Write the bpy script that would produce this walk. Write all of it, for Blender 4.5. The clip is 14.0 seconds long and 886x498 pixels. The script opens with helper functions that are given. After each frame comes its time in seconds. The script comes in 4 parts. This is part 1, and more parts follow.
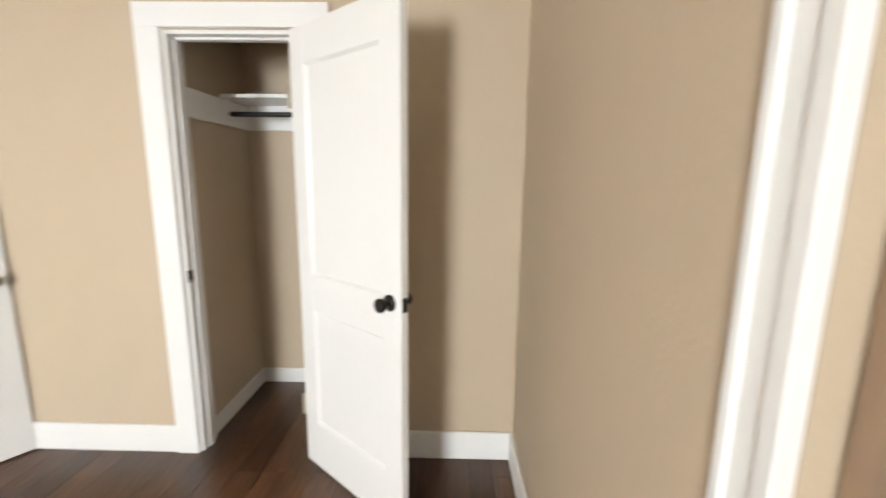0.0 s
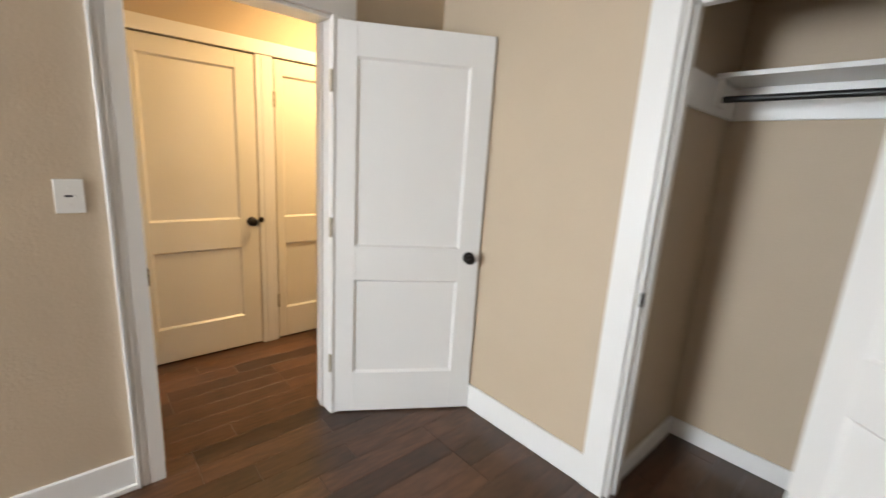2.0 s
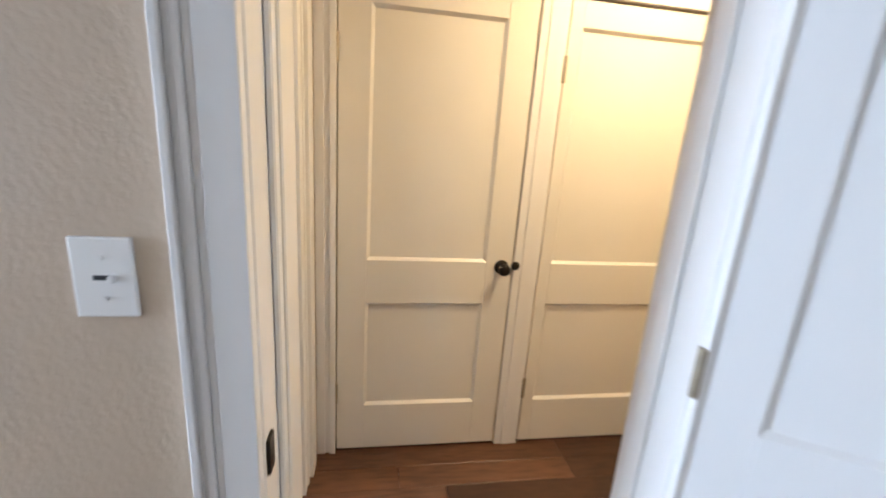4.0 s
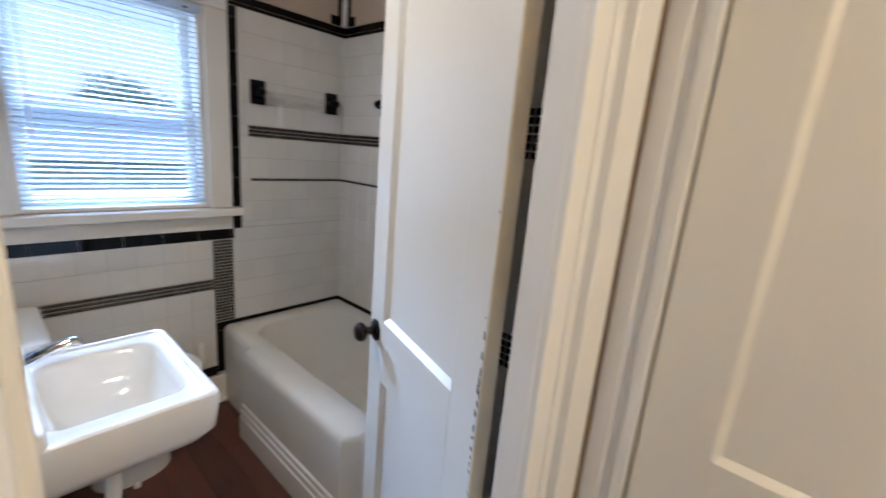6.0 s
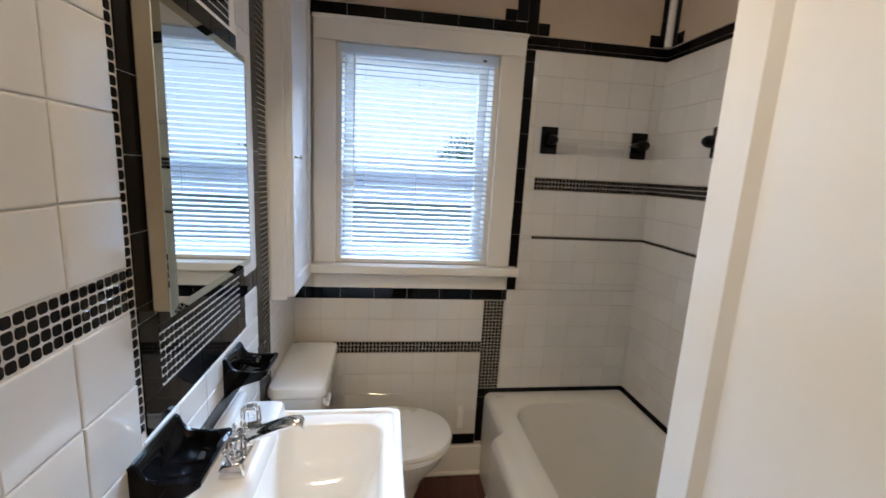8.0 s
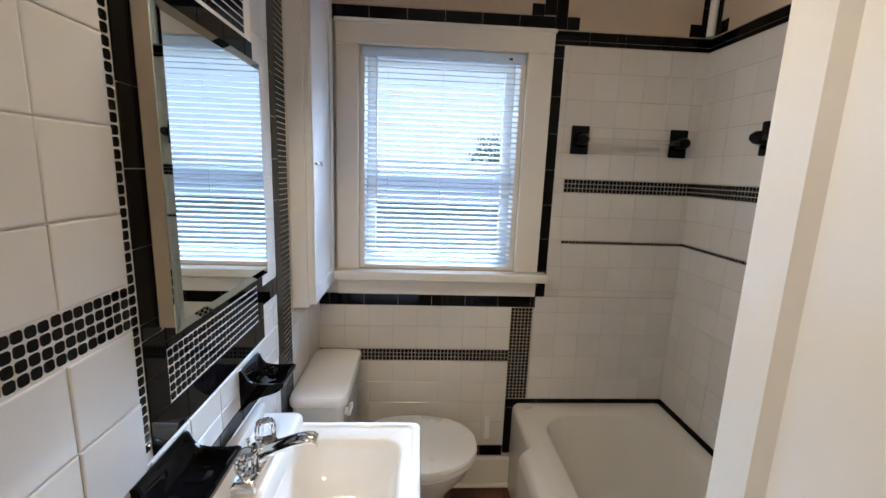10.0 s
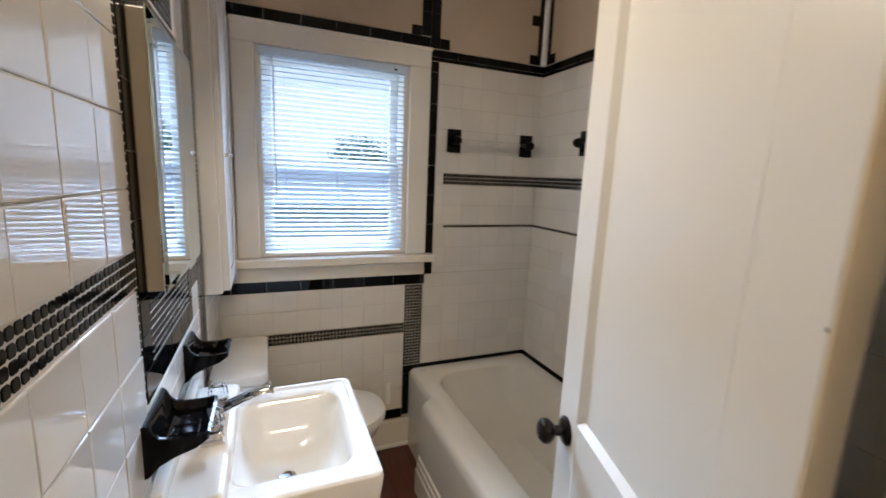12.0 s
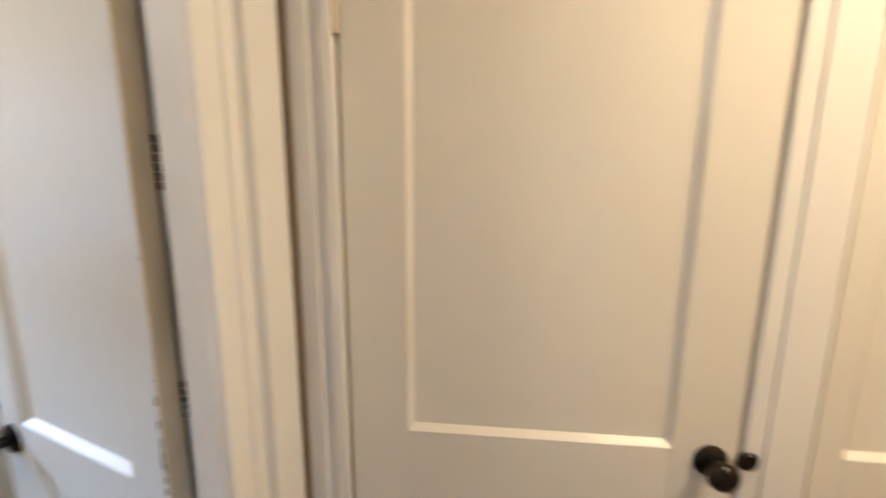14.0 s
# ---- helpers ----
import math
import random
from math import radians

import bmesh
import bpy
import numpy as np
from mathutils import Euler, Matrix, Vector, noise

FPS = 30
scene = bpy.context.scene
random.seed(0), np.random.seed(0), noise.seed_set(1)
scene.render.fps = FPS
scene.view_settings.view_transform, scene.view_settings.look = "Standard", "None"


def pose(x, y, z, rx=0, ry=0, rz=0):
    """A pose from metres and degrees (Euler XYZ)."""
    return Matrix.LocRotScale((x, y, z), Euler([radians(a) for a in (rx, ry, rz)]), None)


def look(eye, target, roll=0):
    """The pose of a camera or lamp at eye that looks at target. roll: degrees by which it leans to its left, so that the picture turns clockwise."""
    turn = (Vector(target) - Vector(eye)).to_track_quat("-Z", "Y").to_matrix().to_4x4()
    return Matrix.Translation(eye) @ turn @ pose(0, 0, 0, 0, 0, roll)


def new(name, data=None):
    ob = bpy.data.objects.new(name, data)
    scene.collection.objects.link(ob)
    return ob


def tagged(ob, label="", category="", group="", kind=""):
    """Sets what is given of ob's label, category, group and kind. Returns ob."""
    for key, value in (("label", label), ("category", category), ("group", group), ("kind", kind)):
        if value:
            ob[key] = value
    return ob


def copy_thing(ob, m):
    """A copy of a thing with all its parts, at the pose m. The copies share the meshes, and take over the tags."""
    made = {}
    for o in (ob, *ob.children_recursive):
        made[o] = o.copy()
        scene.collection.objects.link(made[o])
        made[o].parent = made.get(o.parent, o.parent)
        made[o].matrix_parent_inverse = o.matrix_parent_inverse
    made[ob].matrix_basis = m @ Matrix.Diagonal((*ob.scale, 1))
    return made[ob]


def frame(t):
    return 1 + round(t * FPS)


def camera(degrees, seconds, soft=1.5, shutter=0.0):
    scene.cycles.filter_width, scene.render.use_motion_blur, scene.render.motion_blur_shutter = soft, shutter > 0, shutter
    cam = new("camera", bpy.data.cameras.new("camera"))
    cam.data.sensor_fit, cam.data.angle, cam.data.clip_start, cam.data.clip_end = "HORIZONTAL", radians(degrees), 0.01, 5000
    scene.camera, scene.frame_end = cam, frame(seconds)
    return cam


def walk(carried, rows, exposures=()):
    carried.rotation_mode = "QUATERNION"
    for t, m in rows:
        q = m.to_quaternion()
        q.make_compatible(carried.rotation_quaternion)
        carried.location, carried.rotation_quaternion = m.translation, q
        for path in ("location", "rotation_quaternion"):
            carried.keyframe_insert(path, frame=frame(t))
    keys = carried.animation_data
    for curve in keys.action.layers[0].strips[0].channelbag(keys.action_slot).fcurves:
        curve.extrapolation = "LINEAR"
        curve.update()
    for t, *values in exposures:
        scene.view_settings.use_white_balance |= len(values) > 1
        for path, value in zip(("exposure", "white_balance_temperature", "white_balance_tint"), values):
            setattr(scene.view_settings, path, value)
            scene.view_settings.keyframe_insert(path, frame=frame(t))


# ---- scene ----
cam = camera(93.4, 14.0, 1.5, 0.5)
PATH = [
    (0, (0.588, 0.907, 1.425), (0.552, 2.876, 1.08), 0.7),
    (0.5, (0.488, 0.892, 1.438), (0.021, 2.803, 1.077), 1.8),
    (1, (0.376, 0.935, 1.428), (-0.46, 2.712, 1.047), 2.2),
    (1.5, (0.2, 1.08, 1.435), (-0.972, 2.65, 1.034), 2.9),
    (2, (-0.031, 1.185, 1.437), (-1.479, 2.497, 1.009), 3.6),
    (2.5, (-0.359, 1.262, 1.445), (-1.976, 2.356, 1.011), 4.1),
    (4.8, (-1.772, 1.662, 1.439), (-3.689, 1.402, 0.932), 4.1),
    (5, (-1.865, 1.671, 1.432), (-3.753, 1.24, 0.932), 4.3),
    (5.5, (-2.097, 1.638, 1.422), (-3.839, 0.768, 0.965), 4.2),
    (6, (-2.247, 1.567, 1.43), (-3.714, 0.286, 0.975), 4.9),
    (6.5, (-2.407, 1.508, 1.427), (-3.419, -0.159, 0.984), 5.4),
    (7, (-2.471, 1.414, 1.428), (-3.098, -0.439, 1.009), 4.4),
    (7.5, (-2.509, 1.272, 1.467), (-2.936, -0.645, 1.09), 3.9),
    (8, (-2.546, 1.194, 1.478), (-2.822, -0.753, 1.115), 3.1),
    (8.2, (-2.559, 1.182, 1.481), (-2.76, -0.777, 1.128), 2.8),
    (10.3, (-2.584, 1.141, 1.491), (-2.705, -0.82, 1.121), 2.1),
    (10.5, (-2.541, 1.145, 1.482), (-2.757, -0.809, 1.114), 2.2),
    (11, (-2.48, 1.199, 1.459), (-2.872, -0.73, 1.108), 2.4),
    (11.5, (-2.432, 1.264, 1.454), (-3.015, -0.619, 1.118), 2.6),
    (12, (-2.383, 1.372, 1.456), (-3.14, -0.448, 1.117), 2.4),
    (12.5, (-2.329, 1.449, 1.463), (-3.433, -0.183, 1.12), 1.9),
    (13, (-2.255, 1.522, 1.497), (-3.765, 0.255, 1.158), 1.7),
    (13.5, (-2.279, 1.581, 1.45), (-4.089, 0.788, 1.139), 0.9),
    (14, (-2.285, 1.675, 1.462), (-4.243, 1.47, 1.107), 0.3),
]
walk(cam, [(t, look(eye, target, roll)) for t, eye, target, roll in PATH],
     [(0, 0.05, 6900, 10), (0.5, -0.12, 6950, 10), (1.0, -0.2, 6900, 10), (2.5, -0.35, 6350, 10), (4.8, -0.1, 5000, 10), (5.5, -0.15, 4850, 10), (6.0, -0.3, 4650, 10), (6.5, -0.3, 4950, 10), (8.0, -0.33, 5150, 10), (12.0, -0.33, 5200, 10), (13.0, -0.3, 5350, 10), (13.5, -0.28, 5300, 10), (14.0, -0.33, 4950, 10)])

# ---------------------------------------------------------------- light
world = bpy.data.worlds.new("sky_world")
scene.world = world
world.use_nodes = True
_nt = world.node_tree
_sky = _nt.nodes.new("ShaderNodeTexSky")
_sky.sky_type, _sky.sun_disc = "NISHITA", False
_sky.sun_elevation, _sky.sun_rotation = radians(45), radians(330)
_nt.links.new(_sky.outputs[0], _nt.nodes["Background"].inputs[0])
_nt.nodes["Background"].inputs[1].default_value = 0.15


def area(name, place, target, sx, sy, watts, colour):
    d = bpy.data.lights.new(name, "AREA")
    d.shape, d.size, d.size_y, d.energy, d.color = "RECTANGLE", sx, sy, watts, colour
    ob = new(name, d)
    ob.matrix_world = look(place, target)
    return ob


_sun = bpy.data.lights.new("sun", "SUN")
_sun.energy, _sun.angle, _sun.color = 1.5, radians(15), (1, 0.96, 0.9)
new("sun", _sun).matrix_world = look((-8, 14, 16), (0, 0, 0))
# daylight in the opening of the bedroom window and over the bathroom window
south = area("daylight_south", (-1.37, -2.80, 1.41), (-0.9, 2, 0.3), 0.9, 1.25, 190, (0.84, 0.92, 1.0))
south.data.spread = radians(150)
area("daylight_bath", (-3.6, -5.0, 4.3), (-2.67, 0.0, 1.2), 4.0, 1.6, 2900, (0.78, 0.88, 1.0))
# warm lamps of the passage and over the wash basin
area("passage_light", (-2.5, 2.65, 2.46), (-2.5, 2.65, 0), 0.36, 0.36, 38, (1.0, 0.69, 0.33))
area("basin_light", (-2.25, 0.27, 2.14), (-3.0, 0.75, 1.45), 0.34, 0.10, 13.5, (1.0, 0.74, 0.46))


# ---------------------------------------------------------------- materials
def mat(name, colour, rough=0.5, metal=0.0, var=0.06, scale=6.0, bump=0.0, bscale=60.0, coat=0.0, rand=0.0, trans=0.0, ior=1.5, grain=None, spot=0.0):
    m = bpy.data.materials.new(name)
    m.use_nodes = True
    nt = m.node_tree
    b = nt.nodes["Principled BSDF"]
    b.inputs["Roughness"].default_value = rough
    b.inputs["Metallic"].default_value = metal
    b.inputs["IOR"].default_value = ior
    b.inputs["Coat Weight"].default_value = coat
    b.inputs["Coat Roughness"].default_value = 0.08
    b.inputs["Transmission Weight"].default_value = trans
    tc = nt.nodes.new("ShaderNodeTexCoord")
    geo = nt.nodes.new("ShaderNodeNewGeometry")
    mp = nt.nodes.new("ShaderNodeMapping")
    mp.inputs["Scale"].default_value = grain or (1, 1, 1)
    nt.links.new((tc.outputs["Object"] if grain else geo.outputs["Position"]), mp.inputs[0])
    n1 = nt.nodes.new("ShaderNodeTexNoise")
    n1.inputs["Scale"].default_value, n1.inputs["Detail"].default_value = scale, 6
    n2 = nt.nodes.new("ShaderNodeTexNoise")
    n2.inputs["Scale"].default_value, n2.inputs["Detail"].default_value = scale * 0.17, 3
    info = nt.nodes.new("ShaderNodeObjectInfo")
    if grain:
        shift = nt.nodes.new("ShaderNodeVectorMath")
        shift.operation = "MULTIPLY"
        nt.links.new(geo.outputs["Position"], shift.inputs[0])
        shift.inputs[1].default_value = grain
        comb = nt.nodes.new("ShaderNodeVectorMath")
        comb.operation = "MULTIPLY_ADD"
        nt.links.new(info.outputs["Random"], comb.inputs[0])
        comb.inputs[1].default_value = (37, 53, 11)
        nt.links.new(shift.outputs[0], comb.inputs[2])
        nt.links.new(comb.outputs[0], n1.inputs["Vector"])
        nt.links.new(geo.outputs["Position"], n2.inputs["Vector"])
    else:
        nt.links.new(mp.outputs[0], n1.inputs["Vector"])
        nt.links.new(mp.outputs[0], n2.inputs["Vector"])
    # brightness factor: 1 + var * (noise - .5) * 2 at both scales + rand * (random - .5)
    add = nt.nodes.new("ShaderNodeMath")
    add.operation = "ADD"
    nt.links.new(n1.outputs["Fac"], add.inputs[0])
    nt.links.new(n2.outputs["Fac"], add.inputs[1])
    rng = nt.nodes.new("ShaderNodeMapRange")
    rng.inputs["From Min"].default_value, rng.inputs["From Max"].default_value = 0.5, 1.5
    rng.inputs["To Min"].default_value, rng.inputs["To Max"].default_value = 1 - var * 1.5, 1 + var * 1.5
    nt.links.new(add.outputs[0], rng.inputs["Value"])
    r2 = nt.nodes.new("ShaderNodeMapRange")
    r2.inputs["To Min"].default_value, r2.inputs["To Max"].default_value = 1 - rand, 1 + rand
    nt.links.new(info.outputs["Random"], r2.inputs["Value"])
    mul = nt.nodes.new("ShaderNodeMath")
    mul.operation = "MULTIPLY"
    nt.links.new(rng.outputs[0], mul.inputs[0])
    nt.links.new(r2.outputs[0], mul.inputs[1])
    col = nt.nodes.new("ShaderNodeVectorMath")
    col.operation = "SCALE"
    col.inputs[0].default_value = colour
    nt.links.new(mul.outputs[0], col.inputs["Scale"])
    nt.links.new(col.outputs[0], b.inputs["Base Color"])
    rr = nt.nodes.new("ShaderNodeMapRange")
    rr.inputs["From Min"].default_value, rr.inputs["From Max"].default_value = 0.3, 0.7
    rr.inputs["To Min"].default_value, rr.inputs["To Max"].default_value = max(0.0, rough * 0.95), min(1, rough * 1.05)
    nt.links.new(n1.outputs["Fac"], rr.inputs["Value"])
    nt.links.new(rr.outputs[0], b.inputs["Roughness"])
    if bump:
        n3 = nt.nodes.new("ShaderNodeTexNoise")
        n3.inputs["Scale"].default_value, n3.inputs["Detail"].default_value = bscale, 4
        nt.links.new(geo.outputs["Position"], n3.inputs["Vector"])
        bp = nt.nodes.new("ShaderNodeBump")
        bp.inputs["Strength"].default_value, bp.inputs["Distance"].default_value = bump, 0.004
        nt.links.new((n1 if grain else n3).outputs["Fac"], bp.inputs["Height"])
        nt.links.new(bp.outputs[0], b.inputs["Normal"])
    return m


WALL = mat("tan_wall_paint", (0.51, 0.408, 0.293), 0.62, var=0.03, scale=5, bump=0.25, bscale=90)
CEIL = mat("white_ceiling_paint", (0.66, 0.63, 0.58), 0.8, bump=0.2, bscale=70)
TRIM = mat("white_gloss_paint", (0.80, 0.79, 0.77), 0.34, var=0.012, scale=3, bump=0.03, bscale=30)
OLD = mat("old_cream_paint", (0.76, 0.73, 0.66), 0.30, var=0.025, scale=4, bump=0.08, bscale=25)
EDGE = mat("yellowed_cream_paint", (0.70, 0.60, 0.40), 0.45, var=0.08, scale=14, bump=0.3, bscale=50)
WOOD = mat("dark_walnut_plank", (0.076, 0.034, 0.017), 0.30, var=0.62, scale=9, bump=0.12, rand=0.38, grain=(7.0, 1.0, 1.0), coat=0.1)
UNDER = mat("dark_joint", (0.03, 0.018, 0.012), 0.8)
REDWOOD = mat("red_brown_plank", (0.085, 0.030, 0.018), 0.38, var=0.35, scale=9, bump=0.1, rand=0.25, grain=(7.0, 1.0, 1.0))
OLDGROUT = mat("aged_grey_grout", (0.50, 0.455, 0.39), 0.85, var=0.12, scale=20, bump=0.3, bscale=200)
GROUT = mat("cream_grout", (0.72, 0.68, 0.60), 0.8, var=0.08, scale=30, bump=0.3, bscale=200)
TILE = mat("white_glazed_tile", (0.68, 0.655, 0.605), 0.03, var=0.03, scale=8, bump=0.04, bscale=11, ior=1.72, rand=0.03)
BLACK = mat("black_glazed_tile", (0.003, 0.003, 0.0035), 0.03, var=0.2, scale=10, bump=0.02, bscale=12, rand=0.2, ior=1.27)
MOSAIC = mat("black_mosaic_tile", (0.004, 0.004, 0.005), 0.08, var=0.2, scale=40, rand=0.3, ior=1.3)
PORCELAIN = mat("white_porcelain", (0.80, 0.78, 0.73), 0.07, var=0.02, scale=4, coat=0.5)
ENAMEL = mat("cream_enamel", (0.74, 0.71, 0.63), 0.14, var=0.03, scale=5, coat=0.3)
PLASTIC = mat("white_plastic", (0.80, 0.79, 0.76), 0.28, var=0.02)
BROWN = mat("brown_stained_door", (0.30, 0.20, 0.13), 0.35, var=0.15, scale=8, grain=(8.0, 8.0, 1.0))
SLAT = mat("white_vinyl_slat", (0.66, 0.70, 0.75), 0.4, var=0.02)
_m = SLAT.node_tree
_tr, _mx = _m.nodes.new("ShaderNodeBsdfTranslucent"), _m.nodes.new("ShaderNodeMixShader")
_tr.inputs[0].default_value = (0.86, 0.92, 1.0, 1)
_mx.inputs[0].default_value = 0.36
_m.links.new(_m.nodes["Principled BSDF"].outputs[0], _mx.inputs[1])
_m.links.new(_tr.outputs[0], _mx.inputs[2])
_m.links.new(_mx.outputs[0], _m.nodes["Material Output"].inputs[0])
CHROME = mat("chrome", (0.80, 0.80, 0.80), 0.08, 1.0, var=0.02)
BRONZE = mat("dark_bronze", (0.018, 0.014, 0.012), 0.28, 0.6, var=0.2, scale=30)
IRON = mat("black_painted_metal", (0.012, 0.012, 0.012), 0.35, 0.3, var=0.2)
HINGE = mat("painted_hinge", (0.42, 0.37, 0.28), 0.35, 0.5, var=0.15, scale=40)
# mirror cabinet case: shade of its unlit side is put into the colour
SHADED_CASE = mat("shaded_case_paint", (0.34, 0.31, 0.26), 0.35, 0.0, var=0.1, scale=12)
SATIN = mat("satin_nickel", (0.55, 0.52, 0.48), 0.3, 1.0)
MIRROR = mat("mirror_silver", (0.80, 0.84, 0.84), 0.005, 1.0, var=0.0)
BEVEL = mat("bevelled_mirror_edge", (0.62, 0.72, 0.72), 0.02, 1.0, var=0.0)
GLASS = mat("window_glass", (0.95, 0.97, 0.97), 0.0, var=0, trans=1.0, ior=1.1)
ACRYLIC = mat("clear_acrylic", (0.93, 0.94, 0.94), 0.03, var=0, trans=1.0, ior=1.45)
DARKGAP = mat("dark_slot", (0.02, 0.02, 0.02), 0.7)
LEAF = mat("tree_leaf", (0.16, 0.26, 0.17), 0.6, var=0.3, scale=3)
BARK = mat("tree_bark", (0.12, 0.09, 0.06), 0.9, var=0.3)
ROOF = mat("grey_shingle", (0.66, 0.70, 0.74), 0.9, var=0.15, scale=8)
SIDING = mat("pale_siding", (0.55, 0.57, 0.60), 0.7, var=0.08)
GRASS = mat("grass_ground", (0.12, 0.15, 0.08), 0.95, var=0.4, scale=4)
CHIP = mat("chipped_dark_wood", (0.10, 0.07, 0.05), 0.8, var=0.3, scale=60)


def glow(name, colour, strength):
    m = bpy.data.materials.new(name)
    m.use_nodes = True
    b = m.node_tree.nodes["Principled BSDF"]
    b.inputs["Base Color"].default_value = (0.02, 0.02, 0.02, 1)
    b.inputs["Specular IOR Level"].default_value = 0.0
    b.inputs["Emission Color"].default_value = (*colour, 1)
    b.inputs["Emission Strength"].default_value = strength
    return m


SKYGLOW = glow("bright_cloud", (0.92, 0.96, 1.0), 1.15)


# ---------------------------------------------------------------- mesh helpers
def empty(name, m=None, label="", category="", group="", kind=""):
    ob = new(name)
    ob.empty_display_size = 0.05
    if m is not None:
        ob.matrix_world = m
    return tagged(ob, label, category, group, kind)


def to_object(name, bm, material, smooth=False):
    me = bpy.data.meshes.new(name)
    bmesh.ops.recalc_face_normals(bm, faces=bm.faces)
    bm.to_mesh(me)
    bm.free()
    me.materials.append(material)
    if smooth:
        for p in me.polygons:
            p.use_smooth = True
        me.set_sharp_from_angle(angle=radians(38))
    return new(name, me)


def part(name, bm, material, parent, label="", smooth=False):
    ob = to_object(name, bm, material, smooth)
    ob.parent = parent
    return tagged(ob, label)


def thing(name, bm, material, label, category, group="", kind="", smooth=False):
    return tagged(to_object(name, bm, material, smooth), label, category, group, kind)


def box(lo, hi, bevel=0.0, bm=None, seg=1):
    """A box between two corners, with its edges bevelled."""
    out = bm or bmesh.new()
    b2 = bmesh.new()
    c = [(a + b) / 2 for a, b in zip(lo, hi)]
    s = [abs(b - a) for a, b in zip(lo, hi)]
    bmesh.ops.create_cube(b2, size=1, matrix=Matrix.LocRotScale(c, None, s))
    if bevel:
        bmesh.ops.bevel(b2, geom=b2.edges[:], offset=min(bevel, min(s) * 0.45), segments=seg, affect="EDGES", profile=0.5)
    merge(out, b2)
    return out


def merge(out, b2, m=None):
    if m is not None:
        bmesh.ops.transform(b2, matrix=m, verts=b2.verts)
    remap = {v: out.verts.new(v.co) for v in b2.verts}
    for f in b2.faces:
        try:
            out.faces.new([remap[v] for v in f.verts])
        except ValueError:
            pass
    b2.free()
    return out


def rrect(cx, cy, hx, hy, r, z, n=6):
    """A ring: rectangle with rounded corners."""
    r = min(r, hx * 0.999, hy * 0.999)
    pts = []
    for qx, qy, a0 in ((1, 1, 0), (-1, 1, 90), (-1, -1, 180), (1, -1, 270)):
        for i in range(n + 1):
            a = radians(a0 + 90 * i / n)
            pts.append((cx + qx * (hx - r) + r * math.cos(a), cy + qy * (hy - r) + r * math.sin(a), z))
    return pts


def loft(rings, cap0=True, cap1=True, bm=None):
    bm = bm or bmesh.new()
    vs = [[bm.verts.new(p) for p in ring] for ring in rings]
    n = len(vs[0])
    for a, b in zip(vs, vs[1:]):
        for i in range(n):
            bm.faces.new((a[i], a[(i + 1) % n], b[(i + 1) % n], b[i]))
    if cap0:
        bm.faces.new(vs[0][::-1])
    if cap1:
        bm.faces.new(vs[-1])
    return bm


def lathe(profile, n=24, bm=None, m=None):
    """Rings of (radius, height) about z, turned by m."""
    b2 = bmesh.new()
    loft([[(r * math.cos(2 * math.pi * i / n), r * math.sin(2 * math.pi * i / n), z) for i in range(n)] for r, z in profile], bm=b2)
    return merge(bm or bmesh.new(), b2, m)


def tube(points, r, n=12, bm=None):
    """A round tube along points."""
    bm = bm or bmesh.new()
    pts = [Vector(p) for p in points]
    rings = []
    side = None
    for i, p in enumerate(pts):
        d = (pts[min(i + 1, len(pts) - 1)] - pts[max(i - 1, 0)]).normalized()
        if side is None:
            side = d.orthogonal().normalized()
        side = (side - d * side.dot(d)).normalized()
        up = d.cross(side)
        rings.append([p + r * (math.cos(2 * math.pi * k / n) * side + math.sin(2 * math.pi * k / n) * up) for k in range(n)])
    return loft(rings, bm=bm)


def arc(a, b, c, n=8):
    """Points of a quadratic curve."""
    a, b, c = Vector(a), Vector(b), Vector(c)
    return [(1 - t) ** 2 * a + 2 * t * (1 - t) * b + t * t * c for t in (i / n for i in range(n + 1))]


TURN_X = Matrix.Rotation(radians(90), 4, "Y")      # z to x
TURN_Y = Matrix.Rotation(radians(-90), 4, "X")     # z to y


def profile_board(lo, hi, axis, out, steps):
    """A moulded board: boxes that step back, each (share0, share1, depth) across it. axis: index of its width; out: (index, sign, face)."""
    bm = bmesh.new()
    k, sign, face = out
    for s0, s1, d in steps:
        a, b = list(lo), list(hi)
        a[axis], b[axis] = lo[axis] + (hi[axis] - lo[axis]) * s0, lo[axis] + (hi[axis] - lo[axis]) * s1
        a[k], b[k] = sorted((face, face + sign * d))
        box(a, b, 0.002, bm)
    return bm


# ---------------------------------------------------------------- setting: walls, ceilings
CH = 2.52
NX, EX, WX, HX = 2.84, 0.915, -1.97, -2.20       # bedroom north, east, west faces; passage east face
LX, SY = -3.06, 1.29                              # passage west face and south face
BN, BE, BS, BW = 1.245, -2.16, -0.63, -3.76        # bathroom faces


def wall(name, blocks, material, label):
    bm = bmesh.new()
    for lo, hi in blocks:
        box(lo, hi, 0, bm)
    return thing(name, bm, material, label, "wall", kind="structure")


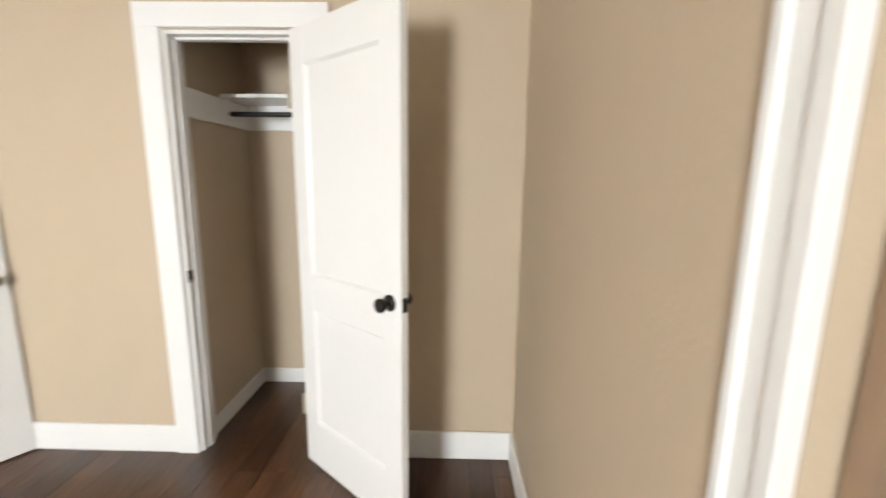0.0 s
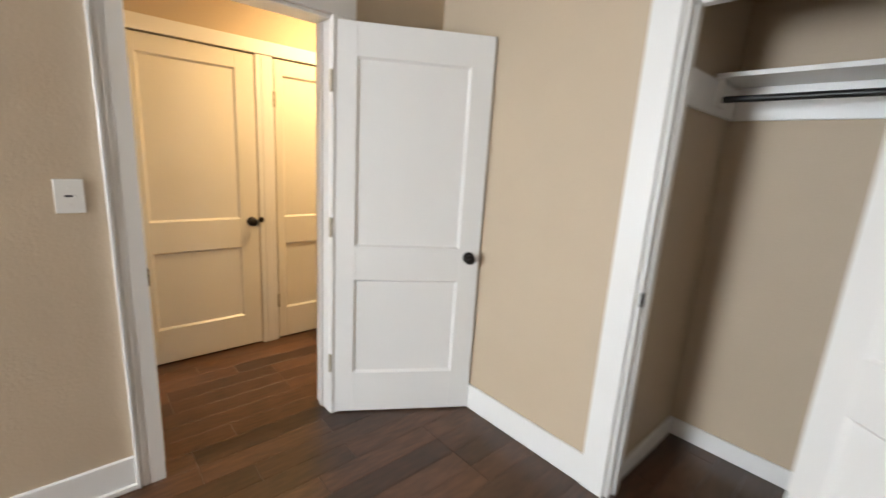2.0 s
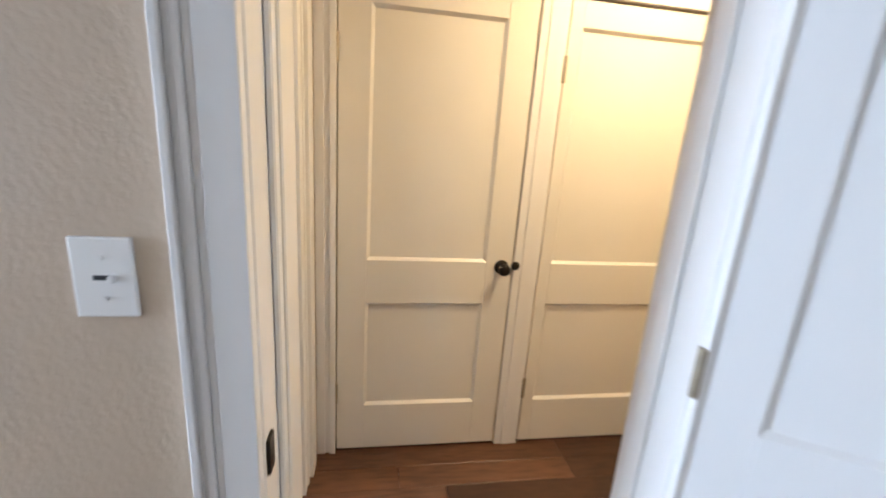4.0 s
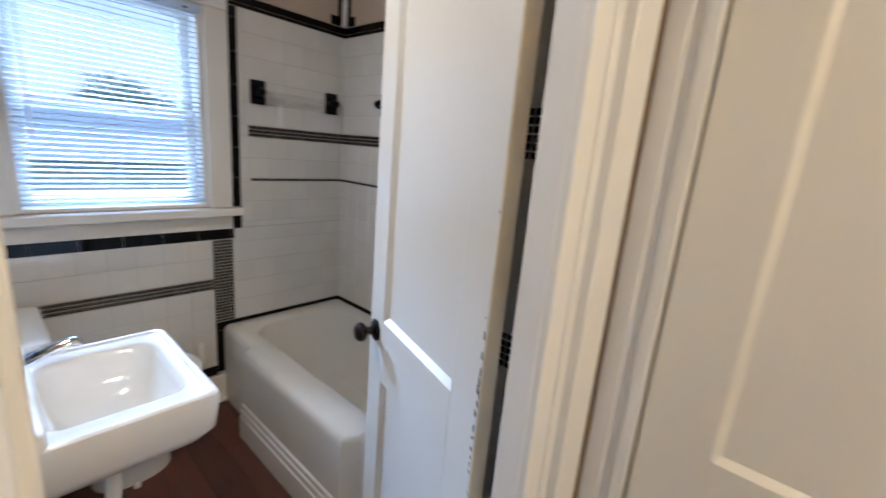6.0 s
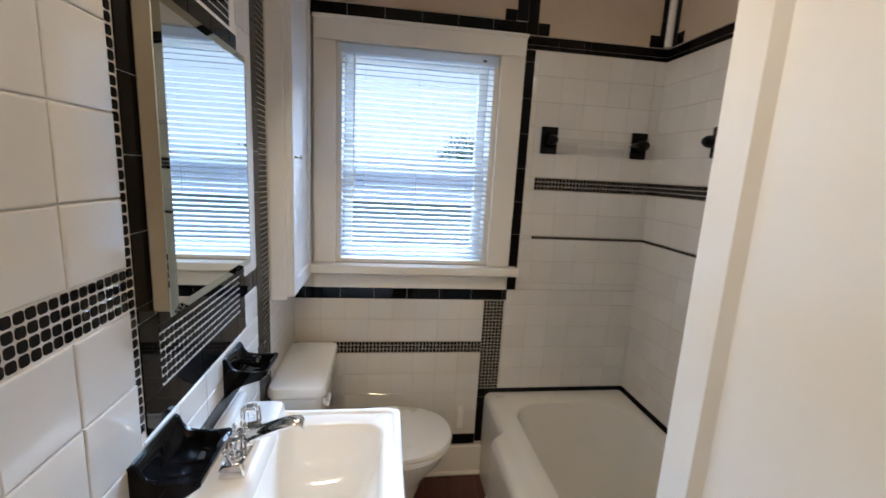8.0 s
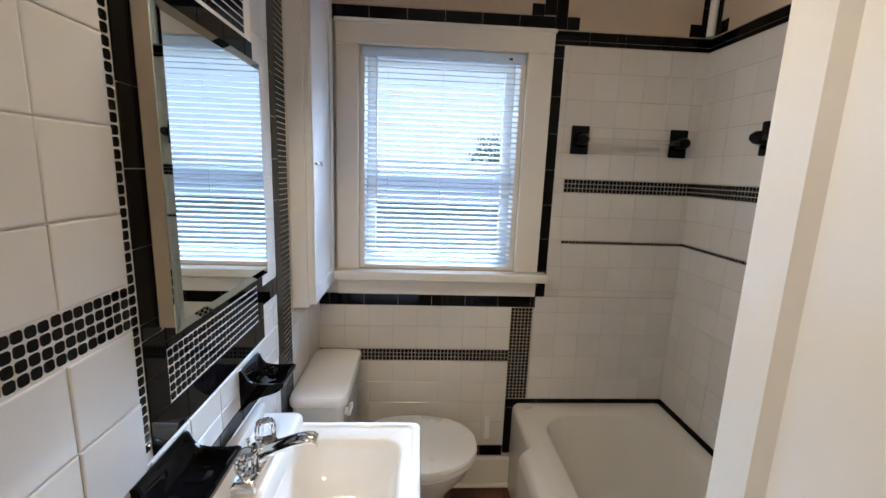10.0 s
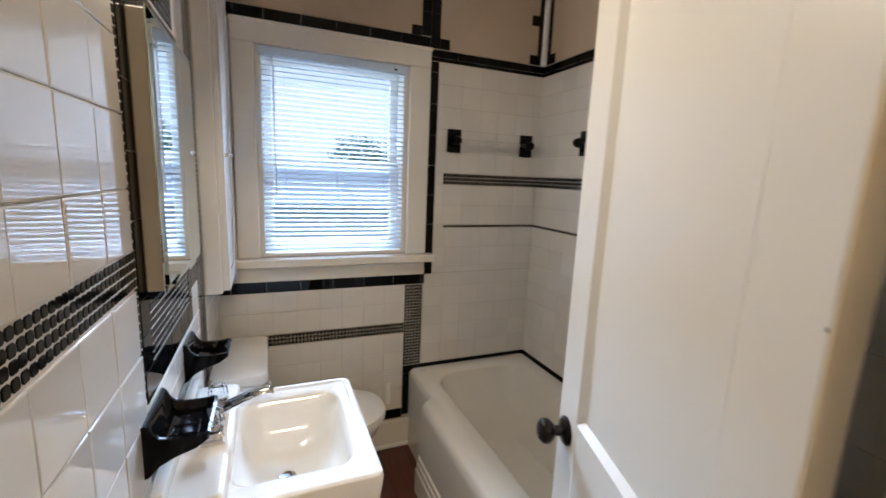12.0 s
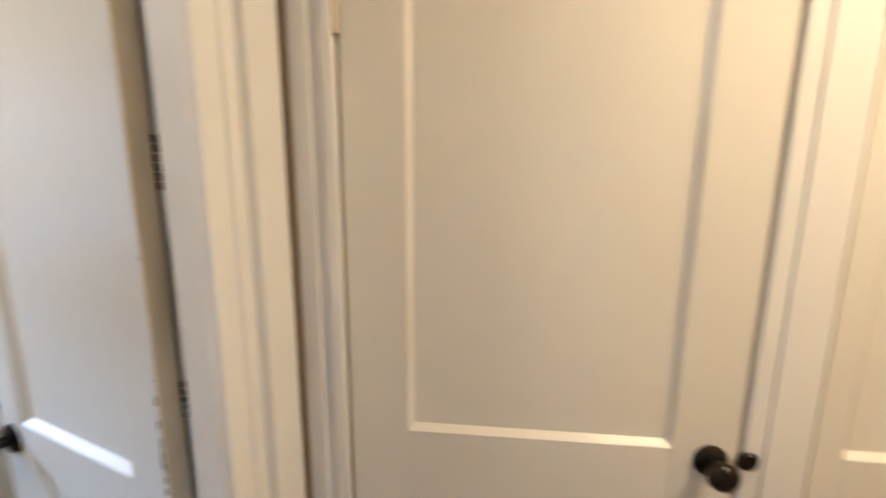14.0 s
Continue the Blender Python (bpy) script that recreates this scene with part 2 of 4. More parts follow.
wall("wall_north", [((-1.99, NX, 0), (-0.69, NX + .12, CH)), ((-0.10, NX, 0), (1.1, NX + .12, CH)), ((-0.69, NX, 2.04), (-0.10, NX + .12, CH))],
     WALL, "tan painted wall with the closet opening")
wall("wall_east", [((EX, -2.92, 0), (EX + .15, 0.50, CH)), ((EX, 1.26, 0), (EX + .15, NX, CH)), ((EX, 0.50, 2.04), (EX + .15, 1.26, CH))],
     WALL, "tan painted wall with a closed door")
wall("wall_south", [((WX, -2.92, 0), (-1.87, -2.77, CH)), ((-0.87, -2.92, 0), (EX, -2.77, CH)), ((-1.87, -2.92, 0), (-0.87, -2.77, 0.72)), ((-1.87, -2.92, 2.1), (-0.87, -2.77, CH))],
     WALL, "tan painted wall with a window opening")
wall("wall_west", [((-2.10, -2.92, 0), (WX, 1.365, CH)), ((-2.11, 2.175, 0), (WX, NX, CH)), ((-2.11, 1.365, 2.045), (WX, 2.175, CH)), ((-2.235, SY, 0), (-2.10, 1.365, CH))],
     WALL, "tan painted wall with the bedroom doorway")
wall("wall_passage_north", [((-3.2, 3.6, 0), (-1.99, 3.7, CH)), ((-2.11, NX, 0), (-1.99, 3.6, CH))], WALL, "tan painted end wall of the passage")
wall("wall_passage_west", [((LX - .1, 1.19, 2.02), (LX, 3.6, CH)), ((LX - .1, 1.19, 0), (LX, 1.395, 2.02)), ((LX - .1, 2.165, 0), (LX, 2.285, 2.02)), ((LX - .1, 3.05, 0), (LX, 3.6, 2.02)),
                           ((LX - .6, 1.19, 0), (LX - .5, 3.6, CH))],
     WALL, "painted passage wall over the cupboard doors")
wall("wall_passage_south", [((LX, BN, 0), (-2.825, SY, CH)), ((-2.235, BN, 0), (BE - .0005, SY, CH)), ((-2.825, BN, 2.045), (-2.235, SY, CH)), ((BW - .1, BN, 0), (LX, SY, CH))],
     WALL, "painted wall with the bathroom doorway")
wall("wall_closet_west", [((-0.82, NX + .12, 0), (-0.70, 3.6, CH))], WALL, "tan painted side wall of the closet")
wall("wall_closet_back", [((-0.82, 3.6, 0), (0.6, 3.7, CH))], WALL, "tan painted back wall of the closet")
wall("wall_closet_east", [((0.5, NX + .12, 0), (0.6, 3.6, CH))], WALL, "tan painted side wall of the closet")
bath_e = wall("wall_bath_east", [((BE, BS, 0), (-2.10, SY, CH))], GROUT, "tiled bathroom wall behind the wash basin")
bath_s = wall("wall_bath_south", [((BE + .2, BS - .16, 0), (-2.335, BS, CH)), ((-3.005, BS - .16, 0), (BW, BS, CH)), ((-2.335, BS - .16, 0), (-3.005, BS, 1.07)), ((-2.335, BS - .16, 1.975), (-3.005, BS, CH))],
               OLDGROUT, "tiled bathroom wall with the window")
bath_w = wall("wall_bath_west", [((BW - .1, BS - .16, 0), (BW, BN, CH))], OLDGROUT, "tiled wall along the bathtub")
bath_n = wall("wall_bath_north", [((BW, 0.92, 0), (-3.035, BN, CH))], GROUT, "tiled end wall of the bathtub")
bm = box((-2.2, -2.92, CH), (1.1, 3.75, CH + .1))
box((-3.9, -0.8, CH), (-2.2, 3.75, CH + .1), 0, bm)
thing("ceiling", bm, CEIL, "white painted plaster ceiling", "ceiling", kind="structure")
bm = box((-3.9, -0.8, -.12), (1.1, 3.75, -.006))
box((-2.1, -2.92, -.12), (1.1, -0.8, -.006), 0, bm)
thing("subfloor", bm, UNDER, "dark subfloor under the planks", "floor", kind="structure")
# painted bathroom walls over the tiling
for lo, hi in (((BE - .008, BS, 2.30), (BE, BN, CH)), ((BE, BS, 2.11), (-3.11, BS + .006, CH)), ((-3.11, BS, 2.06), (BW, BS + .006, CH)), ((BW, BS + .006, 2.06), (BW + .006, .92, CH))):
    thing("wall_upper", box(lo, hi), WALL, "tan painted wall over the tiling", "wall", kind="structure")

# ---------------------------------------------------------------- trim
CAS = [(0, 1, .021)]


def casing(label, pieces):
    holder = empty("trim", None, label, "door casing", kind="structure")
    for lo, hi, axis, out, steps in pieces:
        part("casing_board", profile_board(lo, hi, axis, out, steps), TRIM, holder)
    return holder


REV = [(0, 1, .021)]
casing("white moulded casing around the closet opening", [
    ((-0.80, NX - .02, 0), (-0.69, NX, 2.045), 0, (1, -1, NX), REV), ((-0.10, NX - .02, 0), (0.04, NX, 2.045), 0, (1, -1, NX), CAS),
    ((-0.80, NX - .02, 2.045), (0.05, NX, 2.145), 2, (1, -1, NX), CAS)])
casing("white moulded casing around the bedroom doorway", [
    ((WX, 1.28, 0), (WX + .02, 1.38, 2.045), 1, (0, 1, WX), [(0, .12, .03), (.12, .22, .02), (.22, .34, .026), (.34, .46, .02), (.46, 1, .024)]),
    ((WX, 2.16, 0), (WX + .02, 2.26, 2.045), 1, (0, 1, WX), CAS),
    ((WX, 1.26, 2.045), (WX + .02, 2.28, 2.145), 2, (0, 1, WX), CAS)])
casing("cream casing of the bedroom doorway on the passage side", [
    ((-2.245, SY + .002, 0), (-2.235, 1.392, 2.045), 1, (0, -1, -2.235), [(0, 1, .010)]), ((-2.13, 2.16, 0), (-2.11, 2.26, 2.045), 1, (0, -1, -2.11), CAS),
    ((-2.13, 1.40, 2.045), (-2.11, 2.28, 2.145), 2, (0, -1, -2.11), CAS)])
casing("cream moulded casing around the bathroom doorway", [
    ((-3.0, SY, 0), (-2.805, SY + .02, 2.045), 0, (1, 1, SY), [(0, .50, .032), (.50, .60, .014), (.60, .72, .020), (.72, 1, .016)]),
    ((-3.0, SY, 2.045), (-2.247, SY + .02, 2.145), 2, (1, 1, SY), CAS)])
casing("cream casing around the passage cupboards", [
    ((LX, 1.318, 0), (LX + .02, 1.40, 2.02), 1, (0, 1, LX), [(0, .45, .022), (.45, .7, .016), (.7, 1, .024)]), ((LX, 2.168, 0), (LX + .02, 2.282, 2.02), 1, (0, 1, LX), [(0, .3, .014), (.3, .7, .018), (.7, 1, .014)]),
    ((LX, 3.05, 0), (LX + .02, 3.15, 2.02), 1, (0, 1, LX), CAS), ((LX, 1.318, 2.022), (LX + .02, 3.17, 2.105), 2, (0, 1, LX), CAS)])


def jamb(label, boards):
    holder = empty("door_jamb", None, label, "door jamb", kind="structure")
    for lo, hi in boards:
        part("jamb_board", box(lo, hi, 0.003), TRIM, holder)


jamb("white painted closet door jamb with stops", [((-0.69, NX, 0), (-0.672, NX + .12, 2.04)), ((-0.672, NX + .04, 0), (-0.660, NX + .075, 2.01)),
     ((-0.118, NX, 0), (-0.10, NX + .12, 2.04)), ((-0.672, NX + .001, 2.022), (-0.118, NX + .12, 2.04)), ((-0.66, NX + .04, 2.010), (-0.118, NX + .075, 2.022))])
jamb("cream painted bedroom door jamb with stops", [((-2.235, 1.365, 0), (WX, 1.383, 2.045)), ((-2.235, 1.383, 0), (-2.118, 1.395, 2.02)), ((-2.09, 1.383, 0), (-2.06, 1.395, 2.02)), ((-2.11, 2.157, 0), (WX, 2.175, 2.045)), ((-2.11, 1.383, 2.027), (WX, 2.157, 2.045)),
     ((-2.08, 2.147, 0), (-2.045, 2.157, 2.02))])
jamb("cream painted bathroom door jamb with stops", [((-2.825, BN, 0), (-2.803, SY + .004, 2.045)), ((-2.253, BN, 0), (-2.235, SY, 2.045)), ((-2.803, BN, 2.027), (-2.253, SY, 2.045))])

# strike plate of the closet and of the bedroom doorway
for c in ((-0.675, NX + .02, 0.93), (WX - .03, 1.386, 0.90)):
    bm = bmesh.new()
    if c[0] > -1:
        box((c[0] - .002, c[1] - .022, c[2] - .03), (c[0] + .006, c[1] + .012, c[2] + .03), 0.003, bm)
    else:
        box((c[0] - .012, c[1] - .004, c[2] - .035), (c[0] + .022, c[1] + .003, c[2] + .035), 0.002, bm)
    thing("strike_plate", bm, BRONZE, "dark bronze strike plate on the white jamb", "strike plate")


def baseboard(lo, hi, axis, label="white painted baseboard along the floor"):
    """A board with a rounded top and a shoe strip; axis: the thin one."""
    bm = box(lo, hi, 0.004)
    return thing("baseboard", bm, TRIM, label, "baseboard", kind="structure")


baseboard((WX, NX - .016, 0), (-0.80, NX, .15), 1)
baseboard((0.04, NX - .016, 0), (EX, NX, .15), 1)
baseboard((EX - .016, -2.77, 0), (EX, .40, .15), 0)
baseboard((EX - .016, 1.345, 0), (EX, NX - .016, .15), 0)
baseboard((WX, -2.77, 0), (WX + .016, 1.28, .15), 0)
thing("baseboard", box((WX + .016, -2.77, 0), (WX + .03, 1.28, .03), .006), TRIM, "white shoe moulding at the foot of the baseboard", "baseboard", kind="structure")
baseboard((WX, 2.26, 0), (WX + .016, NX - .016, .15), 0)
baseboard((-0.70, NX + .12, 0), (-0.685, 3.6, .10), 0, "white baseboard inside the closet")
baseboard((-0.685, 3.585, 0), (0.5, 3.6, .10), 1, "white baseboard inside the closet")
bm = box((BE, BS, 0), (-3.05, BS + .018, .155), .004)
box((BE, BS, 0), (-3.05, BS + .03, .022), .006, bm)
thing("baseboard", bm, OLD, "cream wooden baseboard under the bathroom tiles", "baseboard", kind="structure")


# ---------------------------------------------------------------- doors
def knob(parent, x, z, y, sign, label="dark bronze round door knob"):
    """A knob on the face at y of a door in the xz plane; sign: the way it stands out."""
    k = part("knob", lathe([(0.002, .022), (.0105, .022), (.0105, .028), (.018, .032), (.0255, .040), (.0275, .048), (.0255, .056), (.017, .063), (.002, .065)], 20, None,
                           Matrix.Translation((x, y, z)) @ (TURN_Y if sign > 0 else TURN_Y.inverted())), BRONZE, parent, label, True)
    part("rose", lathe([(.002, 0), (.032, 0), (.032, .004), (.026, .010), (.012, .014), (.0105, .032), (.002, .032)], 20, None,
                       Matrix.Translation((x, y, z)) @ (TURN_Y if sign > 0 else TURN_Y.inverted())), BRONZE, k, "", True)


def panel_door(name, m, w, h, stile, rows, material, label, knob_x, knob_z, thick=0.035, hinge_face=-1, hinges=(), edge=None, moulded=False, kind="structure"):
    """A two-panel door in its xz plane, hinged at x = 0, thick in y. rows: (z0, z1) of the panels."""
    d = empty(name, m, label, "door", kind=kind)
    t = thick / 2
    for x0, x1 in ((0, stile), (w - stile, w)):
        part("stile", box((x0, -t, 0), (x1, t, h), 0.002), material, d)
    if edge:
        part("edge_strip", box((-.0015, -t + .001, 0.001), (0.0, t - .001, h - .001)), edge, d, "yellowed door edge")
    cuts = [0] + [z for r in rows for z in r] + [h]
    for z0, z1 in zip(cuts[::2], cuts[1::2]):
        part("rail", box((stile, -t, z0), (w - stile, t, z1), 0.0015), material, d)
    for z0, z1 in rows:
        q = .012 if moulded else .011
        o4 = [(stile, z0), (w - stile, z0), (w - stile, z1), (stile, z1)]
        i4 = [(stile + q, z0 + q), (w - stile - q, z0 + q), (w - stile - q, z1 - q), (stile + q, z1 - q)]
        part("panel", loft([[(x, -t + .013, z) for x, z in i4], [(x, -t + .001, z) for x, z in o4], [(x, t - .001, z) for x, z in o4], [(x, t - .013, z) for x, z in i4]]), material, d)
    if knob_z:
        knob(d, knob_x, knob_z, t, 1)
        knob(d, knob_x, knob_z, -t, -1)
        part("latch_plate", box((w - .001, -.012, knob_z - .028), (w + .0012, .012, knob_z + .028)), BRONZE, d, "dark latch plate in the door edge")
    for z in hinges:
        hg = part("hinge", tube([(-.004, hinge_face * (t + .006), z - .05), (-.004, hinge_face * (t + .006), z + .05)], .009, 10), HINGE, d, "paint-covered butt hinge", True)
        part("finial", lathe([(.001, -.008), (.005, -.004), (.006, 0), (.001, .001)], 10, None, Matrix.Translation((-.004, hinge_face * (t + .006), z - .045))), HINGE, hg)
    return d


def swing(x, y, x2, y2, z=0.008):
    return Matrix.Translation((x, y, z)) @ Matrix.Rotation(math.atan2(y2 - y, x2 - x), 4, "Z")


ROWS = [(0.23, 0.735), (0.93, 1.90)]
# the bedroom door, leaning back to the north wall; its visible face is -y
panel_door("door_1", swing(-1.975, 2.172, -1.556, 2.832), .782, 2.02, .115, [(0.235, 0.77), (0.95, 1.87)], TRIM, "white two-panel bedroom door standing wide open", .722, .905, hinges=(.3, 1.05, 1.75))
# closet door
panel_door("door_2", swing(-0.105, 2.812, 0.425, 2.367), .692, 2.02, .105, [(0.235, 0.80), (0.97, 1.87)], TRIM, "white two-panel closet door standing half open", .63, .95, hinges=(.3, 1.75))
# bathroom door
panel_door("door_3", swing(-2.817, 1.187, -2.992, 0.656) @ Matrix.Translation((0, -.0175, 0)), .56, 2.02, .097, [(0.22, 0.765), (0.95, 1.88)], OLD, "old cream two-panel bathroom door with chipped paint, half open", .512, .905,
           hinge_face=1, hinges=(.27, 1.80), edge=EDGE, moulded=True)
# the passage cupboards: hinged on the side of the bathroom, flush with their casing
panel_door("door_4", Matrix.Translation((LX - .012, 1.405, .012)) @ Matrix.Rotation(radians(90), 4, "Z"), .757, 2.00, .12, ROWS, OLD, "cream two-panel cupboard door, closed", .708, .91, hinges=(.30, 1.74))
panel_door("door_5", Matrix.Translation((LX - .012, 2.29, .012)) @ Matrix.Rotation(radians(90), 4, "Z"), .755, 2.00, .055, ROWS, OLD, "cream two-panel cupboard door, closed", .71, .91, hinges=(.30, 1.74))
# chips in the paint along the hinge edge of the bathroom door
rng = random.Random(5)
for i in range(44):
    z = rng.choice((rng.uniform(.35, 1.45), rng.gauss(.98, .08)))
    s = rng.uniform(.002, .0075)
    o = part("paint_chip", box((0, 0, 0), (s * .6, .0006, s * rng.uniform(1, 2.6)), .0003), CHIP, bpy.data.objects["door_3"])
    o.location = (rng.uniform(.0005, .006), .0177, z)

# ---------------------------------------------------------------- closet fittings
bm = box((-0.70, 3.30, 1.838), (0.5, 3.6, 1.858), .002)
thing("closet_shelf", bm, TRIM, "white painted closet shelf on wooden cleats", "shelf")
bm = box((-0.70, 2.97, 1.69), (-0.682, 3.6, 1.83), .003)
thing("shelf_cleat", bm, TRIM, "white wooden cleat along the closet side", "shelf cleat")
bm = box((-0.682, 3.582, 1.69), (0.5, 3.6, 1.838), .003)
thing("shelf_cleat", bm, TRIM, "white wooden cleat along the closet back", "shelf cleat")
thing("closet_rod", tube([(-0.682, 3.345, 1.755), (0.5, 3.345, 1.755)], .014, 14), IRON, "black metal clothes rod under the closet shelf", "clothes rod", smooth=True)
bm = box((-0.684, 3.31, 1.72), (-0.67, 3.375, 1.838), .003)
thing("rod_socket", bm, TRIM, "white rod support on the closet cleat", "rod support")

thing("strike_plate", lathe([(.002, 0), (.020, 0), (.020, .002), (.015, .008), (.002, .009)], 16, None, Matrix.Translation((LX + .012, 2.176, .930)) @ TURN_X), BRONZE, "dark bronze rounded strike on the cream cupboard casing", "strike plate", smooth=True)

# light switch
sw = empty("light_switch", None, "white plastic light switch plate on the tan wall", "light switch")
part("plate", box((WX, 1.143, 1.168), (WX + .007, 1.223, 1.286), .003, seg=2), PLASTIC, sw)
part("toggle", box((WX + .007, 1.192, 1.222), (WX + .018, 1.200, 1.233), .002), PLASTIC, sw)
part("toggle_slot", box((WX + .0071, 1.170, 1.224), (WX + .0078, 1.192, 1.231)), DARKGAP, sw)
for z in (1.197, 1.257):
    part("screw", lathe([(.001, 0), (.0035, 0), (.003, .0015), (.001, .0015)], 8, None, Matrix.Translation((WX + .007, 1.183, z)) @ TURN_X), PLASTIC, sw)


# ---------------------------------------------------------------- windows
def sash_window(name, m, w, h, label, wall_depth=0.15):
    """A double-hung window that fills an opening w wide (x), h high (z); y = 0 is the room's face, y < 0 outside."""
    o = empty(name, m, label, "window", kind="structure")
    f = bmesh.new()
    for lo, hi in (((0, -wall_depth, 0), (.022, -.002, h)), ((w - .022, -wall_depth, 0), (w, -.002, h)), ((.022, -wall_depth, h - .022), (w - .022, -.002, h)), ((.022, -wall_depth, 0), (w - .022, -.002, .016))):
        box(lo, hi, .002, f)
    part("window_frame", f, OLD, o)
    mid = h * .47
    for z0, z1, y in ((.016, mid + .02, -.075), (mid - .02, h - .022, -.11)):
        s = bmesh.new()
        for lo, hi in (((.022, z0), (.062, z1)), ((w - .062, z0), (w - .022, z1)), ((.062, z0), (w - .062, z0 + .045)), ((.062, z1 - .038), (w - .062, z1))):
            box((lo[0], y - .03, lo[1]), (hi[0], y, hi[1]), .003, s)
        sa = part("sash", s, OLD, o)
        g = part("pane", box((.06, y - .018, z0 + .043), (w - .06, y - .014, z1 - .036)), GLASS, sa)
        g.visible_shadow = False
    return o


def casing_frame(label, boards):
    h = empty("trim", None, label, "window casing", kind="structure")
    for n, lo, hi in boards:
        part(n, box(lo, hi, .004, seg=2), OLD, h)


sash_window("window_1", Matrix.Translation((-3.005, BS, 1.07)), .67, .905, "white double-hung bathroom window behind a blind", .16)
casing_frame("cream wooden casing and sill of the bathroom window", [
    ("casing_board", (-2.335, BS, 1.068), (-2.245, BS + .022, 1.965)), ("casing_board", (-3.108, BS, 1.068), (-3.005, BS + .022, 1.965)),
    ("casing_board", (-3.108, BS, 1.965), (-2.245, BS + .024, 2.053)), ("window_sill", (-3.145, BS, 1.030), (-2.225, BS + .062, 1.066)), ("apron", (-3.108, BS, .957), (-2.245, BS + .018, 1.029)),
    ("back_band", (-3.112, BS, 2.040), (-2.243, BS + .034, 2.055))])
casing("white moulded casing around the closed side door", [
    ((EX - .02, 1.26, 0), (EX, 1.345, 2.04), 1, (0, -1, EX), [(0, .3, .024), (.3, .8, .016), (.8, 1, .024)]), ((EX - .02, .40, 0), (EX, .50, 2.04), 1, (0, -1, EX), CAS), ((EX - .02, .40, 2.04), (EX, 1.345, 2.14), 2, (0, -1, EX), CAS)])
panel_door("door_6", Matrix.Translation((EX + .05, .505, .008)) @ Matrix.Rotation(radians(90), 4, "Z"), .75, 2.02, .11, [(0.23, 0.77), (0.95, 1.87)], BROWN, "brown stained two-panel side door, closed", .07, .92)
sash_window("window_2", Matrix.Translation((-1.87, -2.77, .72)), 1.0, 1.38, "white double-hung bedroom window")

# venetian blind
bl = empty("window_blind", None, "white venetian blind, lowered, slats half open", "blind")
BY = BS + .004
part("headrail", box((-2.345, BY - .03, 1.925), (-2.998, BY + .005, 1.962), .003), SLAT, bl)
slat = None
for i in range(38):
    z = 1.912 - i * .0212
    if slat is None:
        bm = bmesh.new()
        rows_ = []
        for k in range(6):
            u = -1 + 2 * k / 5
            rows_.append([(x, u * .0122, .0022 * (1 - u * u)) for x in (-.318, .318)])
        for dz in (0, -.0006):
            vs = [[bm.verts.new((x, y, zz + dz)) for x, y, zz in r] for r in rows_]
            for a, b in zip(vs, vs[1:]):
                bm.faces.new((a[0], a[1], b[1], b[0]) if dz == 0 else (a[1], a[0], b[0], b[1]))
        slat = part("slat", bm, SLAT, bl)
    else:
        ob = new("slat", slat.data)
        ob.parent = bl
    o = slat if i == 0 else ob
    o.matrix_basis = pose(-2.671, BY - .014, z, -17 + rng.uniform(-2, 2), rng.uniform(-.12, .12), 0)
part("bottom_rail", box((-2.352, BY - .026, 1.098), (-2.99, BY, 1.112), .004), SLAT, bl)
part("wand", tube([(-2.405, BY + .012, 1.925), (-2.408, BY + .014, 1.35)], .0035, 6), PLASTIC, bl, "clear tilt wand")
for x in (-2.45, -2.67, -2.89):
    for dy in (-.027, -.001):
        part("ladder_cord", tube([(x, BY + dy, 1.925), (x, BY + dy, 1.105)], .0007, 4), SLAT, bl)
part("headrail_mark", box((-2.93, BY + .0052, 1.935), (-2.945, BY + .0058, 1.943)), DARKGAP, bl)

# ---------------------------------------------------------------- outside
thing("ground", box((-60, -200, -3.3), (60, 60, -3.0)), GRASS, "grassy ground outside", "ground", kind="structure")
hs = empty("neighbour_house", None, "pale house with a grey shingle roof outside", "house")
part("wall", box((-14, -19, -3.0), (4, -12, .6)), SIDING, hs)
bm = bmesh.new()
v = [bm.verts.new(p) for p in ((-14.5, -11.5, .5), (4.5, -11.5, .5), (4.5, -19.5, .5), (-14.5, -19.5, .5), (-14.5, -15.5, 1.9), (4.5, -15.5, 1.9))]
for f in ((0, 1, 5, 4), (2, 3, 4, 5), (0, 4, 3), (1, 2, 5), (0, 3, 2, 1)):
    bm.faces.new([v[i] for i in f])
part("roof", bm, ROOF, hs)


